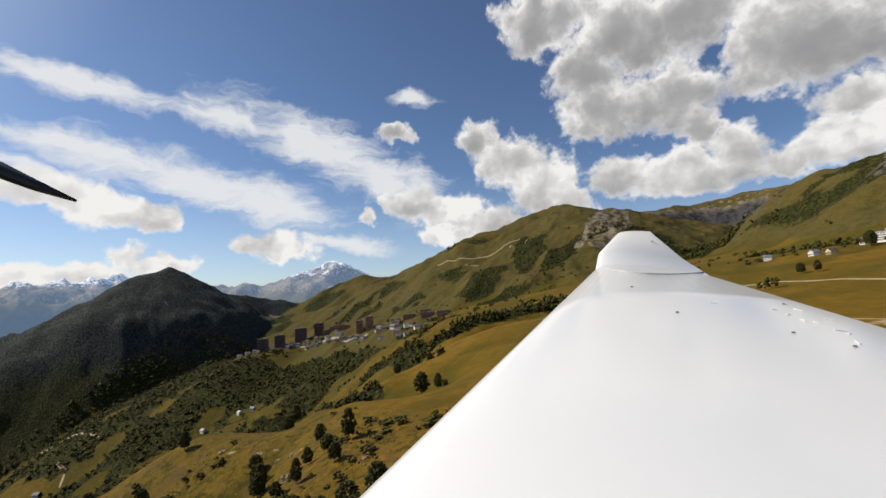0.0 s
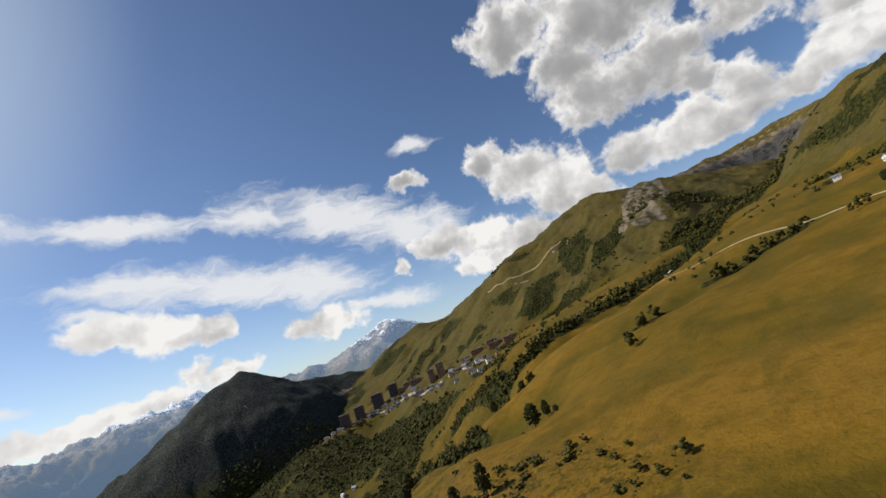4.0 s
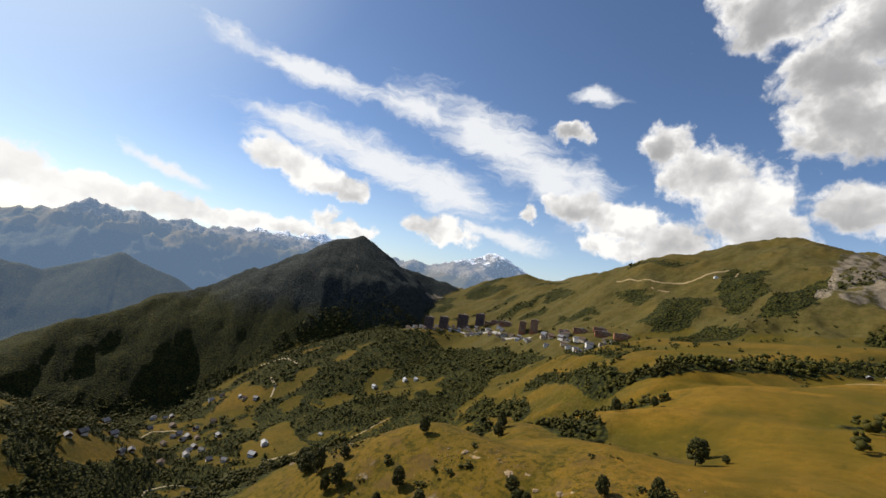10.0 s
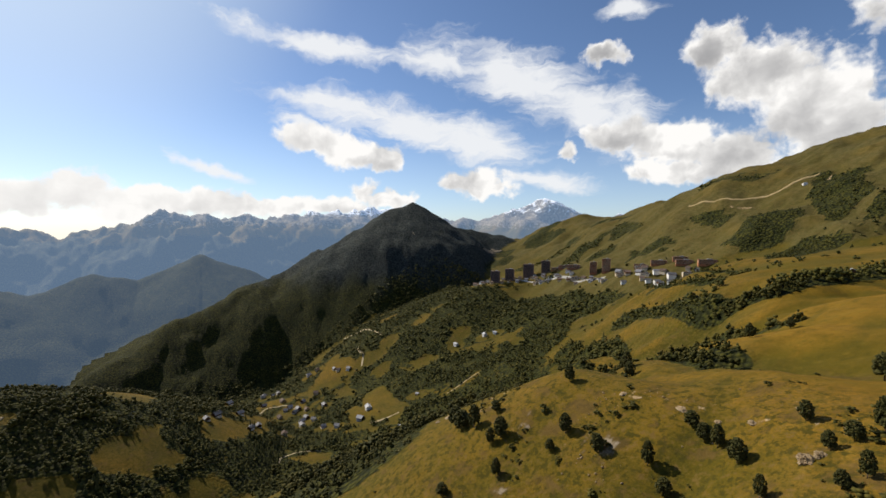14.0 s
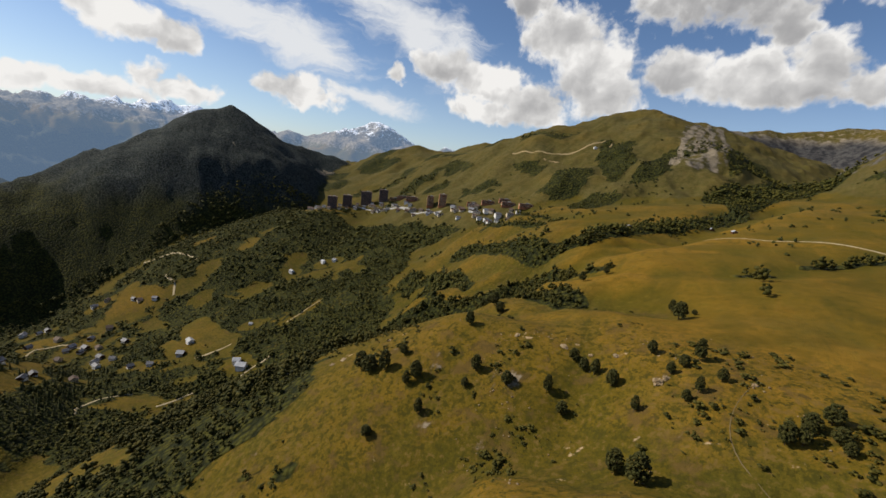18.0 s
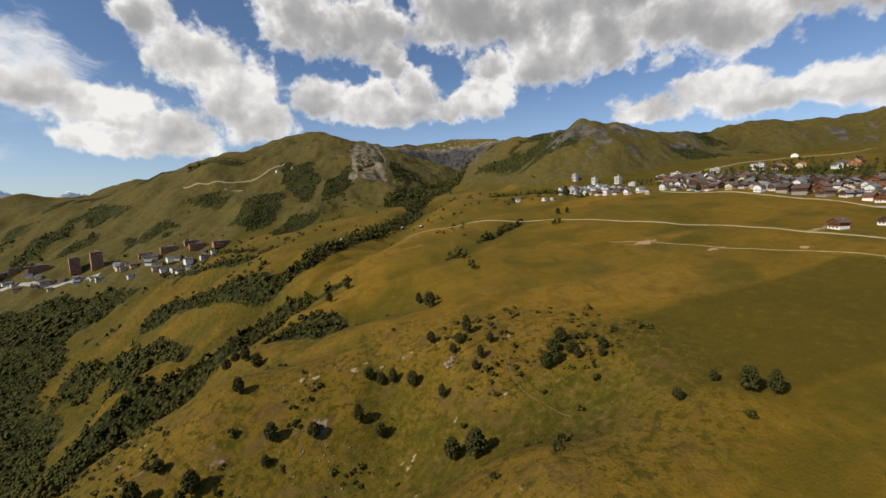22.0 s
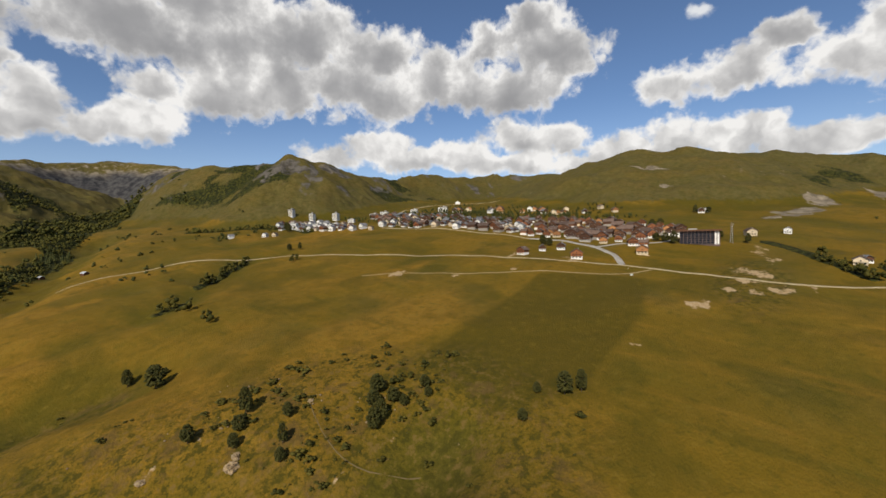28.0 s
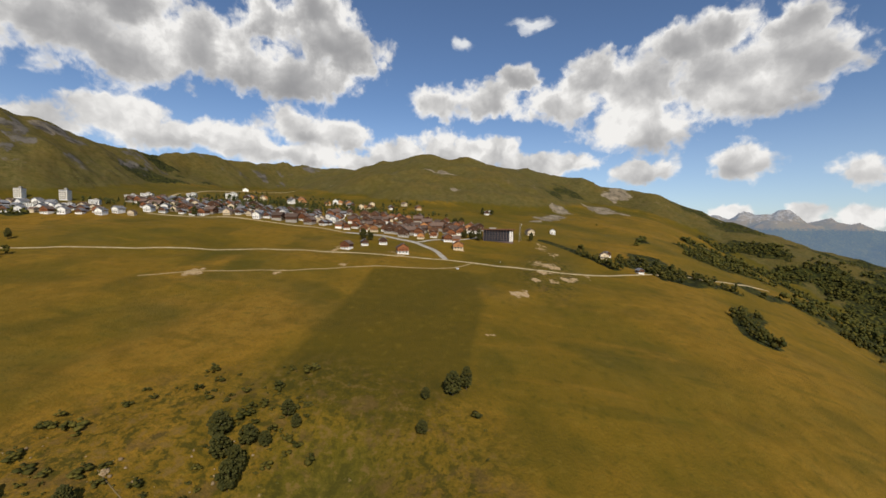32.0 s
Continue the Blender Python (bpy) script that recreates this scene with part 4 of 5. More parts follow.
# ---- roads ----
def road(name, line, width, mat, label, lift=0.18):
    pts = []
    for (x0, y0), (x1, y1) in zip(line, line[1:]):
        n = max(2, int(math.hypot(x1 - x0, y1 - y0) / 5))
        pts += [(x0 + (x1 - x0) * k / n, y0 + (y1 - y0) * k / n) for k in range(n)]
    pts.append(line[-1])
    p = np.array(pts)
    for _ in range(6):
        p[1:-1] = p[1:-1] * 0.5 + (p[:-2] + p[2:]) * 0.25
    d = np.gradient(p, axis=0)
    d /= np.linalg.norm(d, axis=1, keepdims=True)
    side = np.stack([-d[:, 1], d[:, 0]], -1) * width / 2
    wob = 1 + 0.14 * grain(p[:, 0], p[:, 1], 14, 91, 3)[:, None]
    bm, rows = bmesh.new(), []
    for a, drop in ((-1.12, 0.9), (-1.0, 0.0), (-0.33, -0.06), (0.33, -0.06), (1.0, 0.0), (1.12, 0.9)):
        q = p + side * a * wob
        z = land(q[:, 0], q[:, 1]) + lift - drop
        rows.append([bm.verts.new((*xy, h)) for xy, h in zip(q, z)])
    for lo, hi in zip(rows, rows[1:]):
        for i in range(len(p) - 1):
            bm.faces.new((lo[i], lo[i + 1], hi[i + 1], hi[i]))
    bmesh.ops.recalc_face_normals(bm, faces=bm.faces)
    ob = part(name, bm, mat, None, label, True)
    return tagged(ob, category="road", kind="structure")


road("road", [(-60, 690), (59, 655), (150, 594), (191, 524), (240, 436), (281, 360), (298, 281), (312, 220), (324, 175), (340, 137), (341, 90), (332, 40), (331, 0), (345, -40), (380, -90), (430, -150), (470, -230), (540, -320)], 3.4, ROAD, "pale gravel mountain road across the meadow")
road("road", [(405, 610), (425, 569), (435, 444), (439, 340), (432, 300)], 4.5, ROAD, "pale road along the lower edge of the village")
road("road", [(432, 300), (436, 262), (425, 225), (410, 190), (385, 160), (340, 137)], 7.0, ASPHALT, "grey asphalt village street")
road("road", [(410, 190), (440, 165), (470, 120), (500, 110)], 5.0, ASPHALT, "grey asphalt lane between chalets")
road("track", [(158, 372), (185, 340), (214, 279), (255, 226), (271, 170), (298, 128), (337, 106)], 2.2, TRACK, "dry earth track through the grass", 0.06)
road("track", [(-22, 203), (-32, 177), (-34, 158), (-27, 146), (-10, 130)], 0.45, PATH_EARTH, "narrow dry footpath on the slope", 0.04)
road("road", [(-700, 270), (-780, 330), (-833, 369), (-834, 406), (-836, 431), (-827, 455), (-831, 480)], 4.5, ROAD, "pale lane up to a valley farm", 0.5)
road("road", [(-876, 325), (-882, 301), (-887, 261)], 4.5, ROAD, "pale lane between valley fields", 0.5)
road("road", [(-990, 262), (-1003, 205), (-1000, 169), (-975, 160)], 4.5, ROAD, "pale lane that bends through a field", 0.5)
road("road", [(-1030, 405), (-1011, 419), (-996, 444), (-986, 470)], 4.5, ROAD, "pale lane between two farms", 0.5)
road("road", [(-1318, 103), (-1440, 160), (-1512, 223), (-1490, 280), (-1430, 300)], 5.0, ROAD, "pale hamlet street", 0.5)
road("road", [(-1800, 600), (-1747, 622), (-1685, 648), (-1600, 656), (-1527, 656)], 7.0, ROAD, "pale bend of a valley road in the woods", 0.7)
road("road", [(-1560, 570), (-1520, 566), (-1489, 568), (-1438, 540)], 6.0, ROAD, "pale stretch of valley road in the woods", 0.7)
road("road", [(-928, 586), (-906, 678)], 4.0, TRACK, "pale forest ride", 0.5)
road("road", [(-1030, -290), (-1014, -298), (-983, -302), (-955, -319), (-936, -311), (-905, -300)], 4.0, ROAD, "pale hairpin road on a wooded spur", 0.7)
road("road", [(-985, -470), (-990, -440), (-990, -412), (-990, -380), (-1000, -345)], 4.0, ROAD, "pale lane past hilltop houses", 0.7)
road("road", [(-1660, 1150), (-1560, 1180), (-1440, 1180), (-1340, 1230), (-1200, 1250), (-1000, 1190), (-850, 1150)], 9.0, CONCRETE, "pale street below the tower blocks", 0.7)
road("track", [(-760, 1480), (-620, 1470), (-500, 1520), (-440, 1580)], 6.0, TRACK, "earth ski track on the green mountain", 0.7)
road("road", [(600, 760), (760, 800), (900, 770), (1010, 700)], 5.0, ROAD, "pale road on the slope behind the village", 0.4)


# ---- woods ----
ICO = bmesh.new()
bmesh.ops.create_icosphere(ICO, subdivisions=1, radius=1)
ICO_V, ICO_F = np.array([v.co[:] for v in ICO.verts]), np.array([[v.index for v in f.verts] for f in ICO.faces])
ICO.free()


def crown_shape(rng, clumps, tall=1.0, size=0.36):
    """A crown about 1 high on a point at z 0: many small uneven clumps."""
    vs, fs = [], []
    for k in range(clumps):
        a, h = rng.uniform(0, 2 * math.pi), rng.uniform(0.22, 0.95)
        r = 0.40 * math.sqrt(rng.uniform(0.05, 1)) * math.sin(math.pi * min(0.97, max(0.12, h))) ** 0.6
        c = np.array([r * math.cos(a), r * math.sin(a), h * tall])
        q = size * rng.uniform(0.55, 1.0) * (1.25 - 0.6 * h)
        v = ICO_V * (1 + rng.uniform(-0.35, 0.35, (len(ICO_V), 1))) * np.array([q, q, q * 0.8]) * 0.62
        vs.append(v + c)
        fs.append(ICO_F + k * len(ICO_V))
    return np.concatenate(vs), np.concatenate(fs)


def spruce_shape(rng, tiers=5, sides=7):
    vs, fs, n = [], [], 0
    for k in range(tiers):
        lo, hi = 0.08 + 0.17 * k, 0.42 + 0.16 * k
        r = 0.24 * (1 - k / (tiers + 0.6))
        a = np.arange(sides) * 2 * math.pi / sides + rng.uniform(0, 1)
        rr = r * rng.uniform(0.7, 1.15, sides)
        ring = np.stack([rr * np.cos(a), rr * np.sin(a), np.full(sides, lo) + rng.uniform(-0.04, 0.04, sides)], -1)
        vs += [ring, np.array([[0, 0, min(hi, 1.02)]])]
        fs.append(np.array([[n + i, n + (i + 1) % sides, n + sides] for i in range(sides)]))
        n += sides + 1
    return np.concatenate(vs), np.concatenate(fs)


def grove(name, spots, shapes, mat, label, category, seed):
    """Countless trees as one mesh: spots are x, y, height, width."""
    rng = np.random.RandomState(seed)
    z = land(spots[:, 0], spots[:, 1])
    pick, turn = rng.randint(0, len(shapes), len(spots)), rng.uniform(0, 2 * math.pi, len(spots))
    vs, fs, n = [], [], 0
    for k, (v, f) in enumerate(shapes):
        sel = np.where(pick == k)[0]
        if not len(sel):
            continue
        c, s = np.cos(turn[sel])[:, None], np.sin(turn[sel])[:, None]
        w, h = spots[sel, 3][:, None], spots[sel, 2][:, None]
        x = (v[None, :, 0] * c - v[None, :, 1] * s) * w + spots[sel, 0][:, None]
        y = (v[None, :, 0] * s + v[None, :, 1] * c) * w + spots[sel, 1][:, None]
        zz = v[None, :, 2] * h + z[sel][:, None] - 0.06 * h
        vs.append(np.stack([x, y, zz], -1).reshape(-1, 3))
        fs.append((f[None] + (n + np.arange(len(sel))[:, None, None] * len(v))).reshape(-1, 3))
        n += len(sel) * len(v)
    v, f = np.concatenate(vs), np.concatenate(fs)
    me = bpy.data.meshes.new(name)
    me.vertices.add(len(v))
    me.vertices.foreach_set("co", v.astype(np.float32).ravel())
    me.loops.add(f.size)
    me.loops.foreach_set("vertex_index", f.astype(np.int32).ravel())
    me.polygons.add(len(f))
    me.polygons.foreach_set("loop_start", np.arange(0, f.size, 3, dtype=np.int32))
    me.update(calc_edges=True)
    me.materials.append(mat)
    return tagged(new(name, me), label, category, kind="stuff")


RNG = np.random.RandomState(7)
SHAPES_NEAR = [crown_shape(RNG, 8, 1.0, 0.42) for _ in range(6)]
SHAPES_MID = [crown_shape(RNG, 5, 1.0, 0.50) for _ in range(6)]
SHAPES_FAR = [crown_shape(RNG, 3, 1.0, 0.62) for _ in range(4)]
SPRUCES = [spruce_shape(RNG) for _ in range(4)]


def scatter(x0, x1, y0, y1, gap, seed, test, tall, wide):
    """Trees on a shaken lattice where the wood covers the ground."""
    rng = np.random.RandomState(seed)
    x, y = np.meshgrid(np.arange(x0, x1, gap), np.arange(y0, y1, gap))
    x, y = (x + rng.uniform(-0.5, 0.5, x.shape) * gap).ravel(), (y + rng.uniform(-0.5, 0.5, y.shape) * gap).ravel()
    z, which, _ = heights(x, y)
    keep = (wood_cover(x, y, z, which) + 0.35 * grain(x, y, 40, 77, 2) > rng.uniform(0.38, 1.0, x.shape)) & test(x, y, which)
    x, y = x[keep], y[keep]
    size = (0.5 + 0.95 * rng.uniform(0, 1, len(x)) ** 1.8) * (1 + 0.25 * grain(x, y, 90, 78, 2)) * np.where(hill_wood(x, y), 0.5, 1.0)
    return np.stack([x, y, tall * size, wide * size * rng.uniform(0.8, 1.2, len(x))], -1)


def reach(x, y):
    return np.hypot(x + 60, y - 20)


near_wood = scatter(-720, 460, -460, 720, 7.4, 1, lambda x, y, w: reach(x, y) < 660, 10.5, 8.8)
mid_wood = scatter(-1300, 1000, -700, 1300, 8.6, 2, lambda x, y, w: (reach(x, y) >= 660) & (reach(x, y) < 1220) & (w != 5) & (w != 2), 9.8, 9.4)
far_wood = scatter(-2150, 300, -900, 1650, 12.0, 3, lambda x, y, w: (reach(x, y) >= 1220) & (reach(x, y) < 2150) & (w != 6) & ((w != 5) | (x > -1900)), 12, 12)
rng = np.random.RandomState(5)
conifer = grain(mid_wood[:, 0], mid_wood[:, 1], 260, 79, 2) + rng.uniform(-0.4, 0.4, len(mid_wood)) > 0.62
grove("woods", near_wood, SHAPES_NEAR, LEAF, "broadleaf woods in gullies below the meadows", "trees", 11)
grove("woods", mid_wood[~conifer], SHAPES_MID, LEAF_FAR, "mixed green woods on the valley side", "trees", 12)
spruces = mid_wood[conifer]
spruces[:, 2] *= 1.15
grove("spruce_wood", spruces, SPRUCES, LEAF_DARK, "dark spruce wood on the steep slope", "trees", 13)
grove("woods", far_wood, SHAPES_FAR, LEAF_FAR, "dark green woods across the valley", "trees", 14)
# scattered shrubs on the open slopes
rng = np.random.RandomState(21)
sx, sy = rng.uniform(-480, 130, 17000), rng.uniform(20, 620, 17000)
keep = (oval(sx, sy, ROUGH) + 0.35 * step(-20, -120, ((sx + 110) * 500 + (sy - 200) * 180) / 531.0)) * (0.25 + 1.6 * step(0.0, 0.75, grain(sx, sy, 34, 31, 3))) > rng.uniform(0.55, 1.7, 17000)
wide = 0.9 + 6.2 * rng.uniform(0, 1, keep.sum()) ** 2.6
shrubs = np.stack([sx[keep], sy[keep], wide * rng.uniform(0.35, 0.75, keep.sum()), wide], -1)
tall = (wide > 3.0) & (rng.uniform(0, 1, keep.sum()) > 0.35)
grove("shrubs", shrubs[~tall], SHAPES_NEAR, SCRUB, "low olive scrub scattered over the slope", "shrubs", 15)
grove("shrubs", shrubs[tall], SHAPES_NEAR, LEAF, "dark green bushes in clumps on the slope", "shrubs", 18)
hx, hy = rng.uniform(-700, 330, 900), rng.uniform(560, 1500, 900)
hz, hw, _ = heights(hx, hy)
keep = (hz > -150) & (grain(hx, hy, 120, 33, 3) > 0.18)
grove("shrubs", np.stack([hx[keep], hy[keep], rng.uniform(4, 9, keep.sum()), rng.uniform(5, 11, keep.sum())], -1), SHAPES_MID, LEAF_DARK, "small trees dotted over the green mountain", "shrubs", 16)


def tree_proto(seed, tall, wide, clumps, mat):
    """A tree with a tapered trunk, limbs and an uneven crown."""
    r = np.random.RandomState(seed)
    rnd = random.Random(seed)
    ob = thing("tree", "dark green broadleaf tree standing in the meadow", "tree", "single trees on the slope")
    top = tall * 0.62
    lean = [(rnd.uniform(-0.03, 0.03) * tall * k, rnd.uniform(-0.03, 0.03) * tall * k, -0.8 + top * k) for k in (0, 0.35, 0.7, 1)]
    part("trunk", tube(lean, [tall * q for q in (0.032, 0.024, 0.017, 0.008)]), BARK, ob, "grey-brown bark", True)
    for k in range(4):
        a, z0 = k * 1.7 + rnd.uniform(0, 0.8), top * rnd.uniform(0.35, 0.75)
        e = (math.cos(a) * wide * 0.32, math.sin(a) * wide * 0.32, z0 + tall * rnd.uniform(0.14, 0.26))
        part("limb", tube([(0, 0, z0), (e[0] * 0.5, e[1] * 0.5, z0 + (e[2] - z0) * 0.65), e], [tall * 0.012, tall * 0.008, tall * 0.003], 5), BARK, ob)
    v, f = crown_shape(r, clumps * 4, 1.0, 0.13)
    me = bpy.data.meshes.new("crown")
    me.from_pydata((v * np.array([wide, wide, tall]) + np.array([0, 0, 0.02 * tall])).tolist(), [], f.tolist())
    me.materials.append(mat)
    new("crown", me).parent = ob
    return ob


def plant(proto, x, y, scale, turn):
    m = pose(x, y, float(land(x, y)) - 0.2, 0, 0, turn)
    ob = copy_thing(proto, m)
    ob.scale = (scale, scale, scale * random.uniform(0.9, 1.1))
    return ob


TREES = [tree_proto(101, 15, 13, 75, LEAF_TREE), tree_proto(102, 18, 11, 70, LEAF_TREE), tree_proto(103, 12, 12, 65, LEAF_TREE), tree_proto(104, 15, 12, 80, LEAF_TREE)]
UPPER = [(-65, 307, 1.15), (-72, 340, 0.75), (-55, 322, 0.5), (-170, 418, 0.9), (-151, 452, 0.7), (-49, 219, 0.85), (-56, 212, 0.7), (-62, 205, 0.6), (-75, 225, 0.65), (-47, 186, 0.55), (-3, 170, 0.8), (-12, 160, 0.7),
         (5, 176, 0.75), (-105, 211, 0.75), (-122, 220, 0.8), (-113, 214, 0.7), (-92, 200, 0.75), (-75, 177, 0.5), (24, 157, 0.6), (20, 151, 0.4), (-52, 180, 0.45)]
LOWER = [(-257, 172, 1.1), (-271, 170, 1.3), (-282, 172, 1.15), (-225, 171, 1.0), (-229, 165, 0.8), (-250, 188, 0.75), (-184, 190, 0.75), (-157, 186, 0.8), (-206, 151, 0.8), (-231, 126, 0.8), (-214, 229, 0.75), (-185, 177, 0.5),
         (-129, 190, 0.75), (-115, 181, 0.8), (-76, 139, 0.9), (-65, 129, 1.1), (-6, 161, 0.75), (6, 164, 0.8), (8, 158, 0.5), (58, 88, 0.8), (66, 82, 0.7), (28, 97, 0.6), (50, 100, 0.4), (-37, 198, 0.55)]
random.seed(3)
for k, (x, y, q) in enumerate(UPPER + LOWER):
    plant(TREES[k % 4], x, y, q * random.uniform(0.9, 1.1), random.uniform(0, 360))
for ob in TREES:
    ob.matrix_basis = pose(-230 - 17 * TREES.index(ob), 330 + 22 * TREES.index(ob), float(land(-230 - 17 * TREES.index(ob), 330 + 22 * TREES.index(ob))) - 0.2)


# ---- buildings ----
def roof_slab(w, d, eave, rise, over, thick, side):
    """One sloping half of a gabled roof that runs along y."""
    h = w / 2 + over
    drop = rise * over / (w / 2)
    a, b = (0.0, eave + rise), (side * h, eave - drop)
    return prism([a, b, (b[0], b[1] + thick), (0.0, a[1] + thick)], -d / 2 - over * 1.2, d / 2 + over * 0.8)


def window(parent, x, y, z, w, h, side=False, glass=None, framed=True):
    """A framed window on a wall that faces -y (or x, where side is set)."""
    if not framed:
        ob = part("window", box(w, 0.12, h, 0, 0, 0), glass or GLASS, parent)
        ob.matrix_basis = pose(x, y, z, 0, 0, side if side else 0)
        return ob
    f = box(w + 0.3, 0.16, h + 0.3, 0, 0, -0.15)
    ob = part("window", f, PLASTER, parent)
    part("pane", box(w, 0.08, h, 0, -0.09, 0), glass or GLASS, ob)
    ob.matrix_basis = pose(x, y, z, 0, 0, side if side else 0)
    return ob


def chalet(w, d, wall, rise, base_mat, wall_mat, roof_mat, label, group, balconies=2, columns=3, framed=False):
    ob = thing("chalet", label, "house", group)
    part("plinth", box(w, d, 5.6, 0, 0, -3.0, bevel=0.05), base_mat, ob, "pale ground floor")
    part("wall", prism([(-w / 2 - 0.1, 2.6), (w / 2 + 0.1, 2.6), (w / 2 + 0.1, wall), (0, wall + rise), (-w / 2 - 0.1, wall)], -d / 2 - 0.1, d / 2 + 0.1), wall_mat, ob)
    for side in (-1, 1):
        part("roof_slope", roof_slab(w, d, wall, rise, 1.3, 0.4, side), roof_mat, ob)
    part("chimney", box(1.0, 1.0, 2.4, w * 0.18, d * 0.15, wall + rise * 0.62), STONE, ob)
    for k in range(balconies):
        z = 2.7 + 2.9 * k
        b = part("balcony", box(w * (0.92 - 0.2 * k), 1.3, 0.22, 0, -d / 2 - 0.75, z), wall_mat, ob)
        part("railing", box(w * (0.92 - 0.2 * k), 0.12, 1.0, 0, -d / 2 - 1.34, z + 0.22), wall_mat, b)
    for r in range(balconies + 1):
        n = columns if r < balconies else 1
        for c in range(n):
            x = (c - (n - 1) / 2) * w / (columns + 0.4)
            window(ob, x, -d / 2 - 0.14, 0.4 + 2.9 * r, 1.5, 1.7, framed=framed)
    for c in range(2):
        window(ob, w / 2 + 0.14, (c - 0.5) * d * 0.5, 3.4, 1.4, 1.4, 90, framed=framed)
    return ob


def place(proto, x, y, turn, scale=1.0, label=""):
    ob = copy_thing(proto, pose(x, y, float(land(x, y)) + 0.4, 0, 0, turn))
    ob.scale = (scale, scale, scale)
    if label:
        ob["label"] = label
    return ob


BROWN_LABEL = "dark brown timber chalet with wide gabled roof"
GREY_LABEL = "mountain house with grey slate gabled roof"
PROTOS = {
    "brown": chalet(17, 18, 8.2, 5.2, STONE, WOOD_DARK, ROOF_BROWN, BROWN_LABEL, "brown chalets", 2, 4, True),
    "red": chalet(14, 14, 7.4, 4.6, PLASTER, WOOD_RED, ROOF_BROWN, "red-brown timber chalet with white ground floor", "brown chalets", 2, 3),
    "grey": chalet(11.5, 12, 6.0, 3.8, PLASTER, WOOD_DARK, ROOF_GREY, GREY_LABEL, "village houses", 1, 3),
    "white": chalet(11, 13, 7.0, 3.4, PLASTER, PLASTER, ROOF_GREY, "white plastered house with grey slate roof", "village houses", 1, 3),
    "cream": chalet(12, 11, 6.4, 3.6, CREAM, CREAM, ROOF_BROWN, "cream plastered house with brown roof", "village houses", 1, 3),
    "orange": chalet(13, 12, 6.6, 4.0, CREAM, WOOD_ORANGE, ROOF_BROWN, "new orange timber chalet with brown roof", "village houses", 1, 3),
}
# the first of each kind stands in the village too
for key, x, y in (("brown", 455, 240), ("red", 500, 310), ("grey", 520, 480), ("white", 420, 620), ("cream", 480, 600), ("orange", 399, 130)):
    PROTOS[key].matrix_basis = pose(x, y, float(land(x, y)) + 0.4, 0, 0, -78)
TAKEN = [(455, 240), (500, 310), (520, 480), (420, 620), (480, 600), (399, 130), (482, 80), (482, 62), (482, 98), (321, 791), (384, 895), (421, 868), (448, 812), (347, 737), (371, 709), (431, 733), (509, 745), (326, 255), (386, 229), (335, 188), (500, 47)]
STREETS = [[(405, 610), (425, 569), (435, 444), (439, 340), (432, 300), (436, 262), (425, 225), (410, 190), (385, 160), (340, 137)], [(410, 190), (440, 165), (470, 120), (500, 110)]]


def settle(corners, gap, kinds, seed, most, turn=-80):
    """Houses on a shaken lattice inside a convex quarter, clear of the streets and of each other."""
    rnd = random.Random(seed)
    xs, ys = [c[0] for c in corners], [c[1] for c in corners]
    spots = [(x + rnd.uniform(-0.3, 0.3) * gap, y + rnd.uniform(-0.3, 0.3) * gap) for x in np.arange(min(xs), max(xs), gap) for y in np.arange(min(ys), max(ys), gap)]
    made = 0
    for x, y in spots:
        p, q = np.array([x]), np.array([y])
        if inside(p, q, corners, 1.0)[0] < 0.5 or max(strip(p, q, s, 12)[0] for s in STREETS) > 0.3:
            continue
        if min(math.hypot(x - a, y - b) for a, b in TAKEN) < gap * 0.72 or made >= most:
            continue
        TAKEN.append((x, y))
        made += 1
        place(PROTOS[rnd.choice(kinds)], x, y, turn + rnd.choice((0, 0, 0, 0, 90)) + rnd.uniform(-14, 14), rnd.uniform(0.68, 0.95))


settle([(418, 140), (560, 100), (690, 230), (690, 345), (440, 330)], 18.5, ["brown", "brown", "red", "red", "red", "brown", "orange"], 1, 76)
settle([(438, 335), (600, 345), (720, 480), (690, 690), (500, 745), (410, 590)], 17.5, ["grey", "grey", "grey", "white", "red", "brown", "cream"], 2, 125)
settle([(318, 650), (400, 590), (500, 745), (410, 850), (330, 870), (300, 800)], 19, ["white", "grey", "cream", "red", "white"], 3, 34)
for x, y, key, q in ((326, 255, "red", 0.8), (386, 229, "grey", 0.9), (340, 190, "red", 0.95), (372, 250, "grey", 0.75), (792, 117, "grey", 0.9), (810, 110, "white", 0.8), (254, 738, "cream", 0.7), (240, 748, "white", 0.7), (200, 800, "white", 0.7),
                     (560, 30, "cream", 1.0), (590, -10, "white", 0.8), (439, -64, "cream", 0.9), (455, -70, "grey", 0.7), (390, -95, "grey", 0.6)):
    place(PROTOS[key], x, y, -80 + 20 * math.sin(x), q)


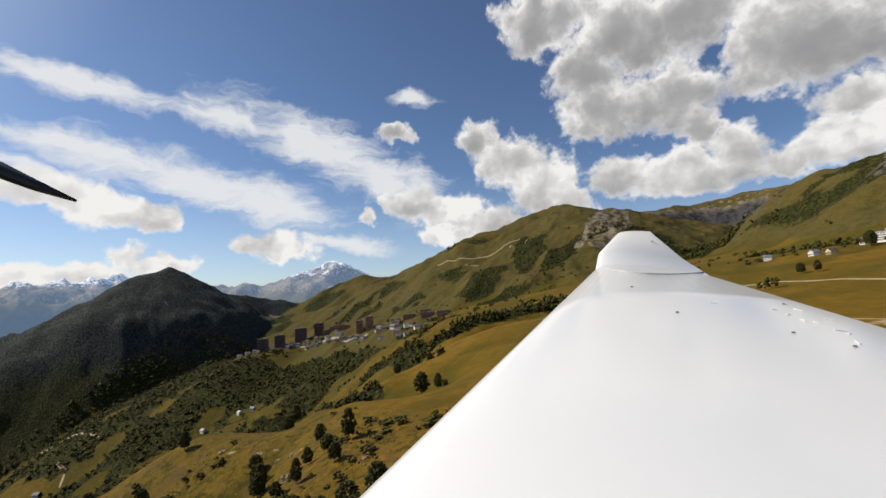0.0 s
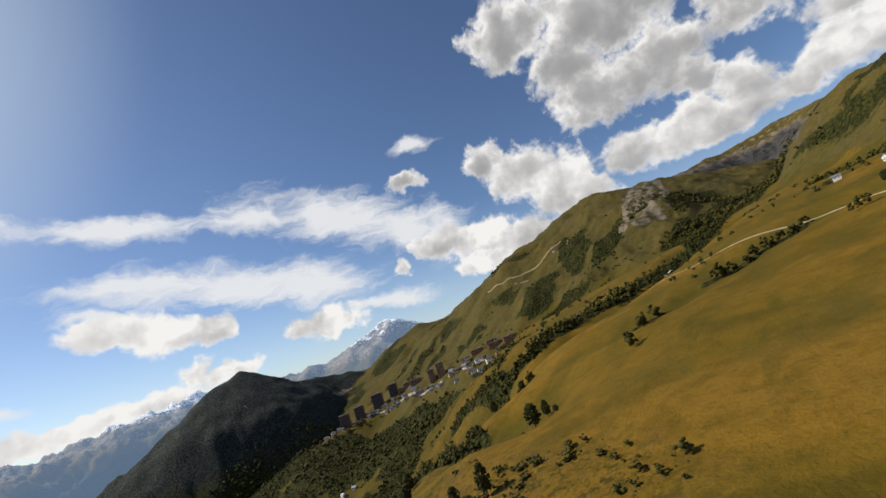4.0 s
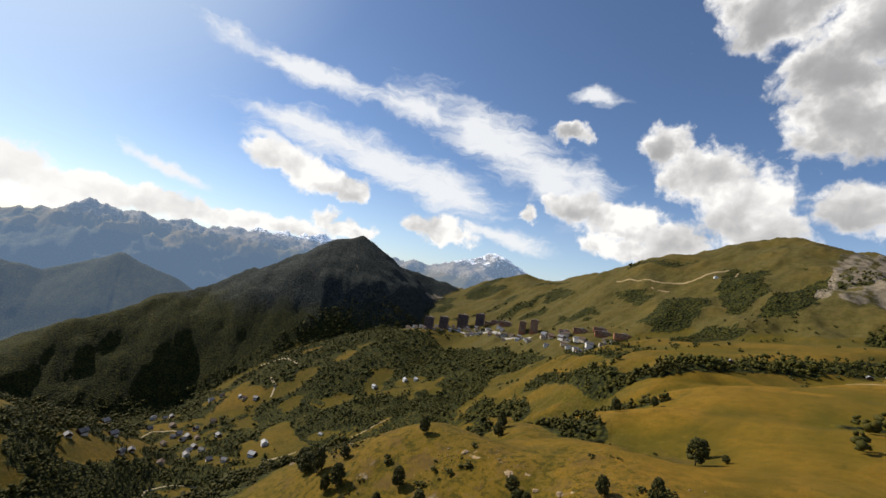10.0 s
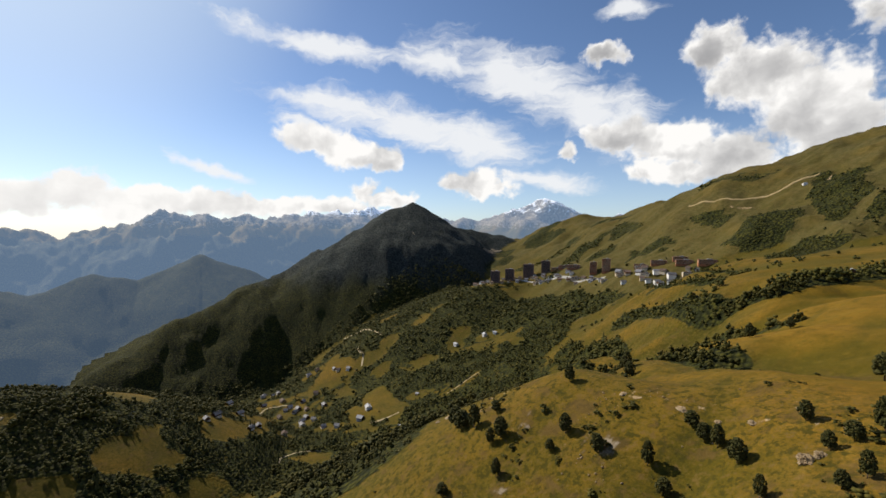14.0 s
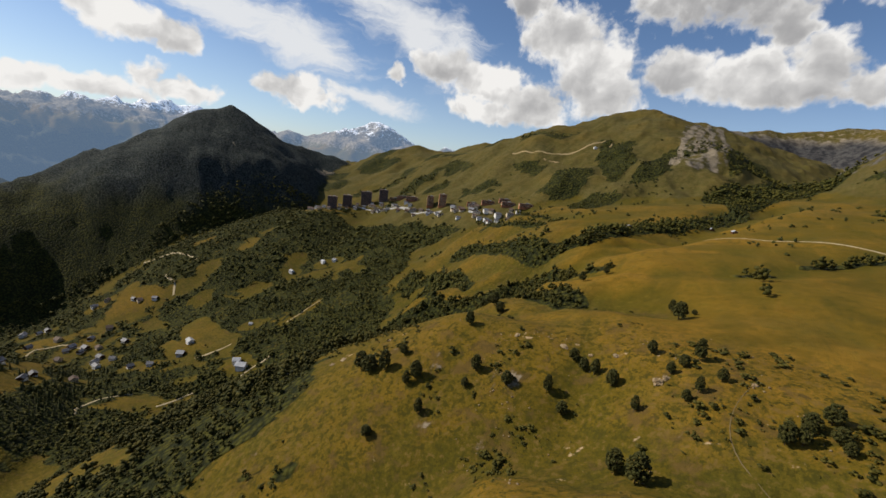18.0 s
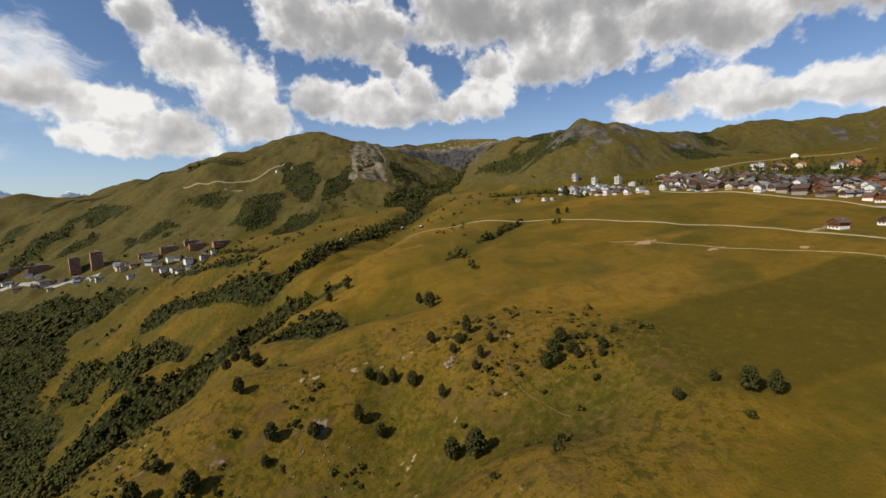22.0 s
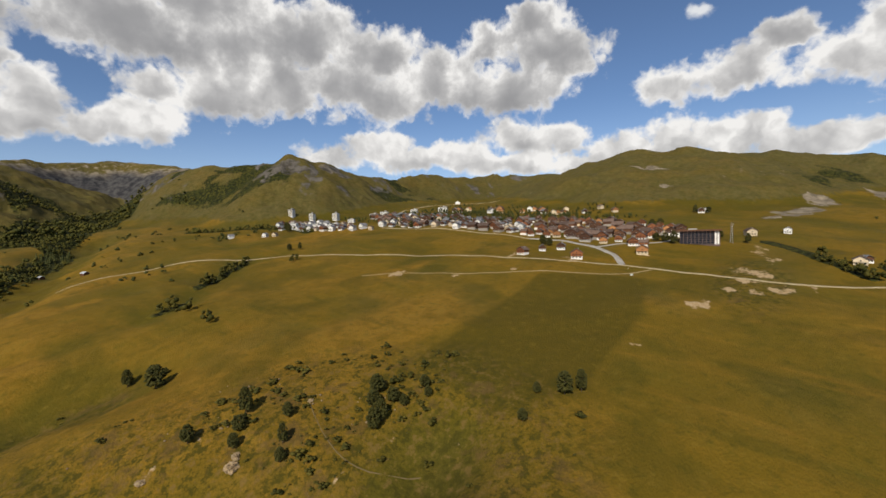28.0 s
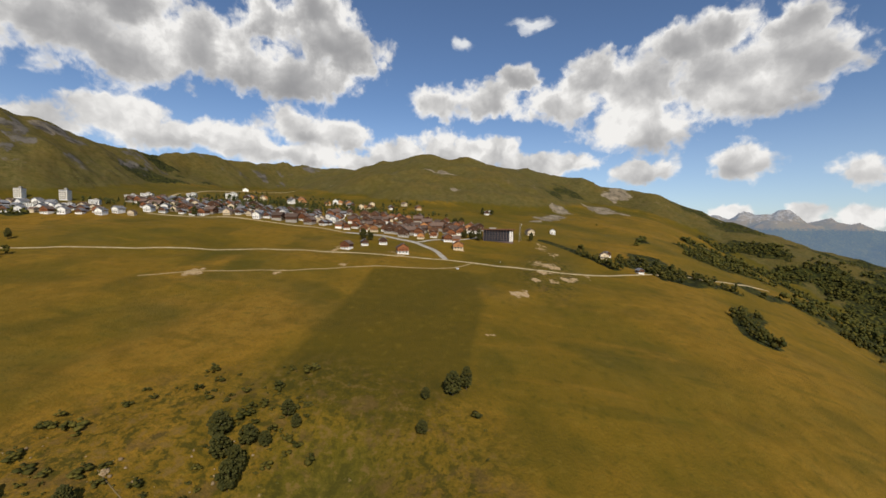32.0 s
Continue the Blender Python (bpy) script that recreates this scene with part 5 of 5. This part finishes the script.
def slab_block(w, d, floors, storey, body_mat, band_mat, label, group, name="apartment_block", glass=None, columns=5):
    """A flat-roofed block with projecting floor bands and rows of windows between them."""
    ob = thing(name, label, "apartment block", group)
    h = floors * storey
    part("body", box(w, d, h + 6, 0, 0, -6, bevel=0.15), body_mat, ob)
    part("roof", box(w + 0.8, d + 0.8, 0.7, 0, 0, h, bevel=0.1), ROOF_BROWN, ob, "flat dark roof edge")
    part("lift_house", box(w * 0.3, d * 0.35, 2.8, w * 0.12, 0, h + 0.7), CONCRETE, ob, "pale concrete lift house")
    for k in range(1, floors):
        part("floor_band", box(w + 0.7, d + 0.7, 0.5, 0, 0, k * storey - 0.25), band_mat, ob)
    for k in range(floors):
        part("window_band", box(w * 0.86, d + 0.24, storey * 0.46, 0, 0, k * storey + storey * 0.3), glass or GLASS, ob)
    for c in range(columns + 1):
        part("pier", box(0.6, d + 0.5, h, (c - columns / 2) * w * 0.9 / columns, 0, 0), body_mat, ob)
    return ob


tower = slab_block(38, 25, 15, 3.2, CLADDING, CLADDING, "tall purple-brown tower block with flat roof", "dark tower blocks", "tower_block")
for k, (x, y, q, turn) in enumerate(((-1394, 1141, 1.0, 42), (-1370, 1203, 1.0, 42), (-1334, 1281, 1.2, 42), (-1282, 1334, 1.0, 42))):
    if k == 0:
        tower.matrix_basis = pose(x, y, float(land(x, y)) + 1.5, 0, 0, turn)
    else:
        place(tower, x, y, turn, q)
rust = slab_block(24, 20, 12, 3.2, RUST, CREAM, "orange-red tower block with pale floor bands", "orange tower blocks", "tower_block")
rust.matrix_basis = pose(-955, 1228, float(land(-955, 1228)) + 1, 0, 0, 36)
place(rust, -880, 1197, 36, 1.1)
row = slab_block(46, 16, 4, 3.2, RUST, CREAM, "long low orange apartment building with pale bands", "resort buildings")
row.matrix_basis = pose(-1130, 1280, float(land(-1130, 1280)) + 1, 0, 0, 36)
for x, y, q in ((-1060, 1250, 1.0), (-670, 1146, 0.9), (-594, 1136, 0.9), (-527, 1117, 0.9), (-620, 1165, 0.8), (-1190, 1300, 0.9), (-740, 1170, 0.8)):
    place(row, x, y, 34, q)
pale_row = slab_block(30, 14, 3, 3.2, CREAM, PLASTER, "low cream resort building with flat roof", "resort buildings")
pale_row.matrix_basis = pose(-1010, 1200, float(land(-1010, 1200)) + 1, 0, 0, 36)
rnd = random.Random(9)
for x, y in ((-765, 1112), (-723, 1140), (-676, 1090), (-800, 1150), (-1240, 1250), (-1190, 1230), (-830, 1120), (-1100, 1220), (-1350, 1220), (-1290, 1270), (-560, 1090), (-900, 1160)):
    place(pale_row, x, y, 36 + rnd.uniform(-20, 20), rnd.uniform(0.6, 0.9))
for x, y in ((-629, 1067), (-650, 1100), (-600, 1085), (-690, 1110), (-740, 1085), (-1640, 1190), (-1600, 1170), (-1570, 1215), (-1680, 1230), (-1540, 1180), (-1510, 1150), (-1620, 1250)):
    place(PROTOS[rnd.choice(["white", "cream", "grey"])], x, y, 120 + rnd.uniform(-30, 30), rnd.uniform(1.0, 1.4))
for x, y in ((-1425, 1170), (-1400, 1190), (-1385, 1235), (-1350, 1245), (-1310, 1290), (-1244, 1232), (-1205, 1225), (-1150, 1250), (-1125, 1235), (-1075, 1235), (-1040, 1215), (-966, 1190), (-930, 1185), (-815, 1172), (-782, 1160), (-719, 1127), (-631, 1102), (-614, 1059), (-677, 1075), (-700, 1099), (-570, 1110), (-540, 1095)):
    place(PROTOS[rnd.choice(["white", "cream", "grey", "cream"])], x, y, 120 + rnd.uniform(-30, 30), rnd.uniform(0.9, 1.3), "pale resort house below the tower blocks")
for x, y in ((-1440, 1105), (-1415, 1092), (-1385, 1115), (-1360, 1150), (-1345, 1178), (-1322, 1204), (-1305, 1240), (-1270, 1262), (-1252, 1290), (-1228, 1268), (-1470, 1125), (-1490, 1142), (-1506, 1118), (-1456, 1086), (-1482, 1096), (-1425, 1125),
             (-1160, 1222), (-1085, 1200), (-1030, 1185), (-985, 1170), (-905, 1150), (-860, 1140), (-790, 1128), (-745, 1112), (-1180, 1250), (-655, 1070), (-590, 1062), (-560, 1070)):
    place(PROTOS[rnd.choice(["white", "cream", "cream", "grey", "orange"])], x, y, 120 + rnd.uniform(-30, 30), rnd.uniform(0.9, 1.25), "pale resort house below the tower blocks")
white_tower = slab_block(11, 11, 5, 3.0, PLASTER, CREAM, "white tower block in the upper village", "white tower blocks", "tower_block", columns=3)
white_tower.matrix_basis = pose(384, 895, float(land(384, 895)) + 0.5, 0, 0, -70)
place(white_tower, 421, 868, -70)
place(white_tower, 448, 812, -70, 1.1)
white_low = slab_block(24, 13, 4, 3.0, PLASTER, PLASTER, "low white apartment building at the meadow edge", "white village blocks", columns=6)
white_low.matrix_basis = pose(321, 791, float(land(321, 791)) + 0.5, 0, 0, -60)
for x, y, q in ((347, 737, 0.6), (371, 709, 0.55), (431, 733, 0.6), (509, 745, 0.8), (555, 759, 0.8), (640, 640, 0.9), (600, 700, 0.7)):
    place(white_low, x, y, -65, q)

# the long hotel at the end of the village
hotel = thing("hotel", "long slab hotel with dark overhanging roof and white end piers", "hotel", m=pose(482, 80, float(land(482, 80)) - 0.5, 0, 0, -84))
part("body", box(44, 15, 22, 0, 0, -5, bevel=0.1), CLADDING, hotel)
part("roof", box(50, 21, 2.0, -1, -1.2, 16.8, bevel=0.1), WOOD_DARK, hotel, "dark overhanging flat roof")
part("plant_room", box(10, 6, 2.2, -8, 2, 18.3), CONCRETE, hotel)
for x in (20.2, 17.4):
    part("end_pier", box(1.9, 16.6, 17, x, -0.2, 0, bevel=0.05), PLASTER, hotel, "white end pier")
for k in range(6):
    z = 0.6 + 2.8 * k
    slab = part("balcony_slab", box(38, 1.6, 0.25, -3, -8.2, z), CLADDING, hotel)
    part("railing", box(38, 0.1, 0.95, -3, -8.95, z + 0.25), GLASS_BLUE, slab)
    for c in range(9):
        part("window", box(3.1, 0.2, 2.0, -20 + c * 4.25, -7.55, z + 0.35), GLASS_BLUE, hotel)
for c in range(10):
    part("partition", box(0.3, 1.7, 16.5, -22.1 + c * 4.25, -8.3, 0.5), CLADDING, hotel)
annex = thing("hotel_annex", "low flat annex with pale front beside the hotel", "building", m=pose(520, 120, float(land(520, 120)), 0, 0, -84))
part("body", box(22, 10, 9, 0, 0, -4), PLASTER, annex)
part("roof", box(24, 12, 0.6, 0, 0, 5), ROOF_BROWN, annex)
for c in range(5):
    part("window", box(2.2, 0.2, 1.6, -8.4 + 4.2 * c, -5.05, 2), GLASS, annex)

# lattice mast by the hotel
mast = thing("lattice_mast", "steel lattice radio mast beside the hotel", "mast", m=pose(500, 47, float(land(500, 47)) - 0.3))
for sx, sy in ((-1, -1), (1, -1), (1, 1), (-1, 1)):
    part("leg", tube([(sx * 1.5, sy * 1.5, 0), (sx * 0.9, sy * 0.9, 14), (sx * 0.5, sy * 0.5, 27)], [0.16, 0.13, 0.1], 6), STEEL, mast)
for k in range(9):
    z, r = 1.5 + 2.9 * k, 1.45 - 0.105 * k
    part("brace", box(2 * r, 0.12, 0.12, 0, -r, z, box(2 * r, 0.12, 0.12, 0, r, z, box(0.12, 2 * r, 0.12, r, 0, z, box(0.12, 2 * r, 0.12, -r, 0, z)))), STEEL, mast)
    part("diagonal", tube([(-r, -r, z), (r, -r, z + 2.6)], [0.07, 0.07], 5, tube([(r, r, z), (-r, r, z + 2.6)], [0.07, 0.07], 5)), STEEL, mast)
for k, z in enumerate((22, 25)):
    part("dish", tube([(0.6, -0.5 - k, z), (0.6, -1.0 - k, z)], [0.9, 0.8], 14), PLASTER, mast, "white round antenna")

# lift station and summit hut on the green mountain, sheds on the slopes
def hut(x, y, w, d, h, turn, wall_mat, roof_mat, label, name="hut"):
    ob = thing(name, label, "hut", m=pose(x, y, float(land(x, y)), 0, 0, turn))
    part("wall", prism([(-w / 2, -2), (w / 2, -2), (w / 2, h), (0, h + w * 0.3), (-w / 2, h)], -d / 2, d / 2), wall_mat, ob)
    for side in (-1, 1):
        part("roof_slope", roof_slab(w, d, h, w * 0.3, 0.6, 0.25, side), roof_mat, ob)
    part("door", box(1.2, 0.1, 2.1, 0, -d / 2 - 0.05, 0), WOOD_DARK, ob)
    return ob


hut(-455, 1517, 10, 14, 5, 30, PLASTER, ROOF_METAL, "white lift station on the green mountain", "lift_station")
hut(-425, 1950, 8, 10, 5, 30, CONCRETE, ROOF_METAL, "small pale hut on the mountain summit")
hut(900, 790, 14, 10, 5, -60, PLASTER, ROOF_METAL, "pale building beside the upper road")
for x, y in ((-20, 760), (-50, 900), (-180, 760)):
    hut(x, y, 7, 8, 3, 20, WOOD_DARK, ROOF_METAL, "small timber shed in the meadow", "shed")
for x, y in ((303, 118),):
    hut(x, y, 1.2, 1.6, 0.9, 20, PLASTER, ROOF_METAL, "small white shelter in the meadow", "shelter")

# farms and hamlet in the valley
for x, y, key, q in FARMS:
    ob = place(PROTOS[key], x, y, 110 + 30 * math.sin(x), q, "pale valley farmhouse with light metal roof")
    for c in ob.children:
        if c.name.startswith("roof_slope"):
            c.data = c.data.copy()
            c.data.materials[0] = ROOF_METAL
rnd = random.Random(14)
for x, y in HAMLET:
    place(PROTOS[rnd.choice(["grey", "white", "grey", "cream", "grey"])], x, y, rnd.uniform(0, 180), rnd.uniform(1.0, 1.35))

# scattered houses on the slope above the village
rnd = random.Random(27)
for k in range(24):
    x = 672 + 3.0 * k + rnd.uniform(-30, 40)
    place(PROTOS[rnd.choice(["cream", "orange", "orange", "grey", "white"])], x, 640 - 15 * k + rnd.uniform(-35, 35), rnd.uniform(100, 160), rnd.uniform(0.75, 1.1), "small chalet on the slope above the village")

# trees among the houses
spots = []
for k in range(110):
    spots.append((rnd.uniform(665, 820), rnd.uniform(230, 690), rnd.uniform(4, 9), rnd.uniform(4, 7)))
for k in range(1500):
    x, y = rnd.uniform(330, 700), rnd.uniform(20, 860)
    p, q = np.array([x]), np.array([y])
    if max(inside(p, q, [(418, 120), (600, 20), (680, 190), (720, 480), (655, 650), (500, 760), (330, 870), (300, 760), (430, 560), (425, 300)], 5)[0], 0) > 0.5 and max(strip(p, q, s, 8)[0] for s in STREETS) < 0.3:
        spots.append((x, y, rnd.uniform(5, 13), rnd.uniform(4, 8)))
grove("village_trees", np.array(spots), SHAPES_NEAR, LEAF_DARK, "dark trees standing between the village houses", "trees", 41)
for x, y, q in ((470, 118, 1.15), (474, 130, 1.05), (465, 107, 1.0), (505, 30, 0.8), (300, 775, 1.3), (296, 760, 1.1), (395, 250, 0.9), (400, 262, 1.0), (520, 62, 0.9), (195, 588, 0.8), (205, 575, 0.7), (590, 160, 1.2), (600, 150, 1.1), (800, 105, 0.9), (785, 125, 0.9), (425, 545, 0.9)):
    plant(TREES[int(x) % 4], x, y, q, (x * 7) % 360)["label"] = "dark green tree beside the village buildings"


# ---- rocks ----
def boulder(x, y, w, d, h, seed, label="pale limestone outcrop in the grass slope"):
    bm = bmesh.new()
    bmesh.ops.create_icosphere(bm, subdivisions=4, radius=1)
    for v in bm.verts:
        n = noise.fractal(v.co * 1.6 + Vector((seed, 0, 0)), 0.8, 2.2, 5) * 0.35
        c = noise.cell(v.co * 2.3 + Vector((seed, 3, 1))) * 0.16
        v.co = Vector((v.co.x * w / 2, v.co.y * d / 2, v.co.z * h / 2)) * (1 + n + c)
    ob = part("rock_outcrop", bm, ROCK, None, label)
    ob.matrix_basis = pose(x, y, float(land(x, y)) - h * 0.05, 10 * math.sin(seed), 8 * math.cos(seed), seed * 40)
    return tagged(ob, category="rock", group="outcrops on the slope")


for k, (x, y, w, h) in enumerate(((-66, 197, 7, 5), (-63, 200, 5, 3.4), (-95, 224, 5, 2.2), (-132, 229, 6, 2.0), (-22, 200, 3.6, 1.8), (-112, 228, 4, 1.6), (-170, 230, 5, 2.0), (-320, 190, 7, 3.0), (-328, 184, 6, 2.6), (-286, 213, 5, 2.2))):
    boulder(x, y, w, w * 0.8, h, k + 1.0)
rng = np.random.RandomState(51)
rx, ry = rng.uniform(-230, 20, 2200), rng.uniform(110, 260, 2200)
keep = grain(rx, ry, 22, 89, 4) > rng.uniform(0.3, 1.0, 2200)
STONES = [(ICO_V * (1 + np.random.RandomState(k).uniform(-0.3, 0.3, (len(ICO_V), 1))) * 0.5 + np.array([0, 0, 0.3]), ICO_F) for k in range(4)]
size = rng.uniform(0.4, 1, keep.sum()) ** 3 * 1.7
grove("loose_stones", np.stack([rx[keep], ry[keep], size * 0.8, size], -1), STONES, ROCK, "pale loose stones in the slope", "stones", 52)


# ---- the glider that carries the camera, where the shot begins ----
WING_PAINT = Shader("white_gelcoat", 0.16)
WING_PAINT.b.inputs["Specular IOR Level"].default_value = 0.6
gel = WING_PAINT.mix(WING_PAINT.range(WING_PAINT.noise(3.0, 4), 0.3, 0.75, 0.0, 0.25), (0.88, 0.88, 0.87), (0.82, 0.81, 0.78))
WHITE_PAINT = WING_PAINT.done(gel)
BLACK = plain("black_carbon", (0.012, 0.012, 0.013), (0.03, 0.03, 0.032), 20, 0.35, vary=0.0)
SPECK = plain("brown_insect_specks", (0.12, 0.08, 0.05), (0.2, 0.15, 0.1), 20, vary=0.0)
EYE = pose(98.0, 66.2, -7.3, 96.67, 1.61, 30.32)
glider = thing("model_glider", "white model glider with black propeller in flight", "model aircraft", m=EYE)


def aim(px, py, depth):
    """A point that far in front of the glider's nose camera, right and up of its axis by tangents."""
    return Vector((px * depth, py * depth, -depth))


def skin(sections, n=18):
    """A wing lofted through sections (leading edge, trailing edge, thickness), as upper and lower side."""
    bm, up, low = bmesh.new(), [], []
    for lead, trail, thick in sections:
        chord = trail - lead
        rise = Vector((0.10, 0.97, 0.22)).normalized()
        u, d = [], []
        for k in range(n + 1):
            t = (k / n) ** 1.6
            h = thick * (2.97 * math.sqrt(t) - 1.26 * t - 3.516 * t * t + 2.843 * t ** 3 - 1.036 * t ** 4)
            u.append(bm.verts.new(lead + chord * t + rise * h))
            d.append(bm.verts.new(lead + chord * t - rise * h * 0.35 - rise * 0.001))
        up.append(u)
        low.append(d)
    for rows in (up, low):
        for a, b in zip(rows, rows[1:]):
            for k in range(n):
                bm.faces.new((a[k], a[k + 1], b[k + 1], b[k]) if rows is up else (a[k], b[k], b[k + 1], a[k + 1]))
    for k in range(n):
        bm.faces.new((up[-1][k], up[-1][k + 1], low[-1][k + 1], low[-1][k]))
    bmesh.ops.recalc_face_normals(bm, faces=bm.faces)
    return bm


ROOT_LEAD, ROOT_TRAIL = aim(-0.30, -0.72, 0.24), aim(1.30, -0.30, 0.44)
TIP_LEAD, TIP_TRAIL = aim(0.367, -0.075, 0.95), aim(0.645, -0.092, 0.92)
mid_lead, mid_trail = ROOT_LEAD.lerp(TIP_LEAD, 0.5), ROOT_TRAIL.lerp(TIP_TRAIL, 0.5)
far_lead, far_trail = ROOT_LEAD.lerp(TIP_LEAD, -0.35), ROOT_TRAIL.lerp(TIP_TRAIL, -0.9)
wing_bm = skin([(far_lead, far_trail, 0.045), (ROOT_LEAD, ROOT_TRAIL, 0.040), (mid_lead, mid_trail, 0.030), (TIP_LEAD, TIP_TRAIL, 0.018)])
wing_face = BVHTree.FromBMesh(wing_bm)
wing = part("wing", wing_bm, WHITE_PAINT, glider, "glossy white wing with small specks", True)
tip_bm = skin([(TIP_LEAD, TIP_TRAIL, 0.018), (aim(0.375, -0.035, 1.0), aim(0.58, -0.05, 1.0), 0.014), (aim(0.42, 0.012, 1.04), aim(0.50, 0.018, 1.04), 0.006)])
tip_face = BVHTree.FromBMesh(tip_bm)
tip = part("wing_tip", tip_bm, WHITE_PAINT, glider, "upturned white wing tip", True)


def on_skin(px, py, lift=0.0006):
    """The point of the wing's skin in that direction, raised a little off it, and the skin's normal."""
    way_out = aim(px, py, 1.0)
    best = None
    for face in (wing_face, tip_face):
        place_, normal, _, far = face.ray_cast(Vector((0, 0, 0)), way_out)
        if place_ is not None and (best is None or far < best[2]):
            best = (place_, normal if normal.dot(way_out) < 0 else -normal, far)
    return None if best is None else (best[0] + best[1] * lift, best[1])


def on_wing(name, px, py, size, mat, label="", turn=0.0):
    """A small flat piece stuck on the wing's skin."""
    spot = on_skin(px, py)
    if spot:
        m = spot[1].to_track_quat("Z", "Y").to_matrix().to_4x4()
        m.translation = spot[0]
        part(name, box(size[0], size[1], size[2], bevel=size[2] * 0.3), mat, wing, label).matrix_basis = m @ Matrix.Rotation(radians(turn), 4, "Z")


for px, py in ((0.565, -0.182), (0.848, -0.236), (0.998, -0.272), (0.455, -0.118), (0.505, -0.006), (0.825, -0.165), (0.965, -0.190)):
    on_wing("speck", px, py, (0.0055, 0.0018, 0.0014), SPECK, "dark insect speck", 20)
for k, (px, py) in enumerate(((0.800, -0.178), (0.835, -0.190), (0.872, -0.205), (0.905, -0.212), (0.935, -0.205), (0.962, -0.232), (0.985, -0.240), (1.005, -0.262), (0.860, -0.180), (0.600, -0.140), (0.655, -0.160))):
    on_wing("chip", px, py, (0.007 + 0.003 * (k % 3), 0.0022, 0.0008), WHITE_PAINT, "white paint chip", 35 * k)
on_wing("hinge_fairing", 0.803, -0.134, (0.026, 0.010, 0.006), WHITE_PAINT, "white hinge fairing", 15)
on_wing("tip_tab", 0.470, 0.020, (0.012, 0.010, 0.004), WHITE_PAINT)
line = [on_skin(0.364 + (0.650 - 0.364) * k / 14, -0.066 - 0.016 * k / 14 - 0.012 * math.sin(math.pi * k / 14), 0.0002) for k in range(15)]
line = [p[0] for p in line if p]
if len(line) > 3:
    part("tape_seam", tube(line, [0.0016] * len(line), 6), plain("grey_tape", (0.52, 0.52, 0.51), (0.66, 0.66, 0.65), 30, 0.4, vary=0.0), wing, "grey taped joint of the wing tip", True)
blade = tube([aim(-1.25, 0.235, 0.42), aim(-1.10, 0.20, 0.42), aim(-1.0, 0.155, 0.42), aim(-0.90, 0.115, 0.42)], [0.010, 0.009, 0.006, 0.0015], 8)
part("propeller_blade", blade, BLACK, glider, "black curved propeller blade", True)
part("fuselage", tube([aim(-2.6, -1.15, 0.30), aim(-1.2, -1.15, 0.28), aim(0.6, -1.15, 0.28), aim(2.8, -0.9, 0.36)], [0.02, 0.05, 0.06, 0.03], 16), WHITE_PAINT, glider, "white slender fuselage", True)
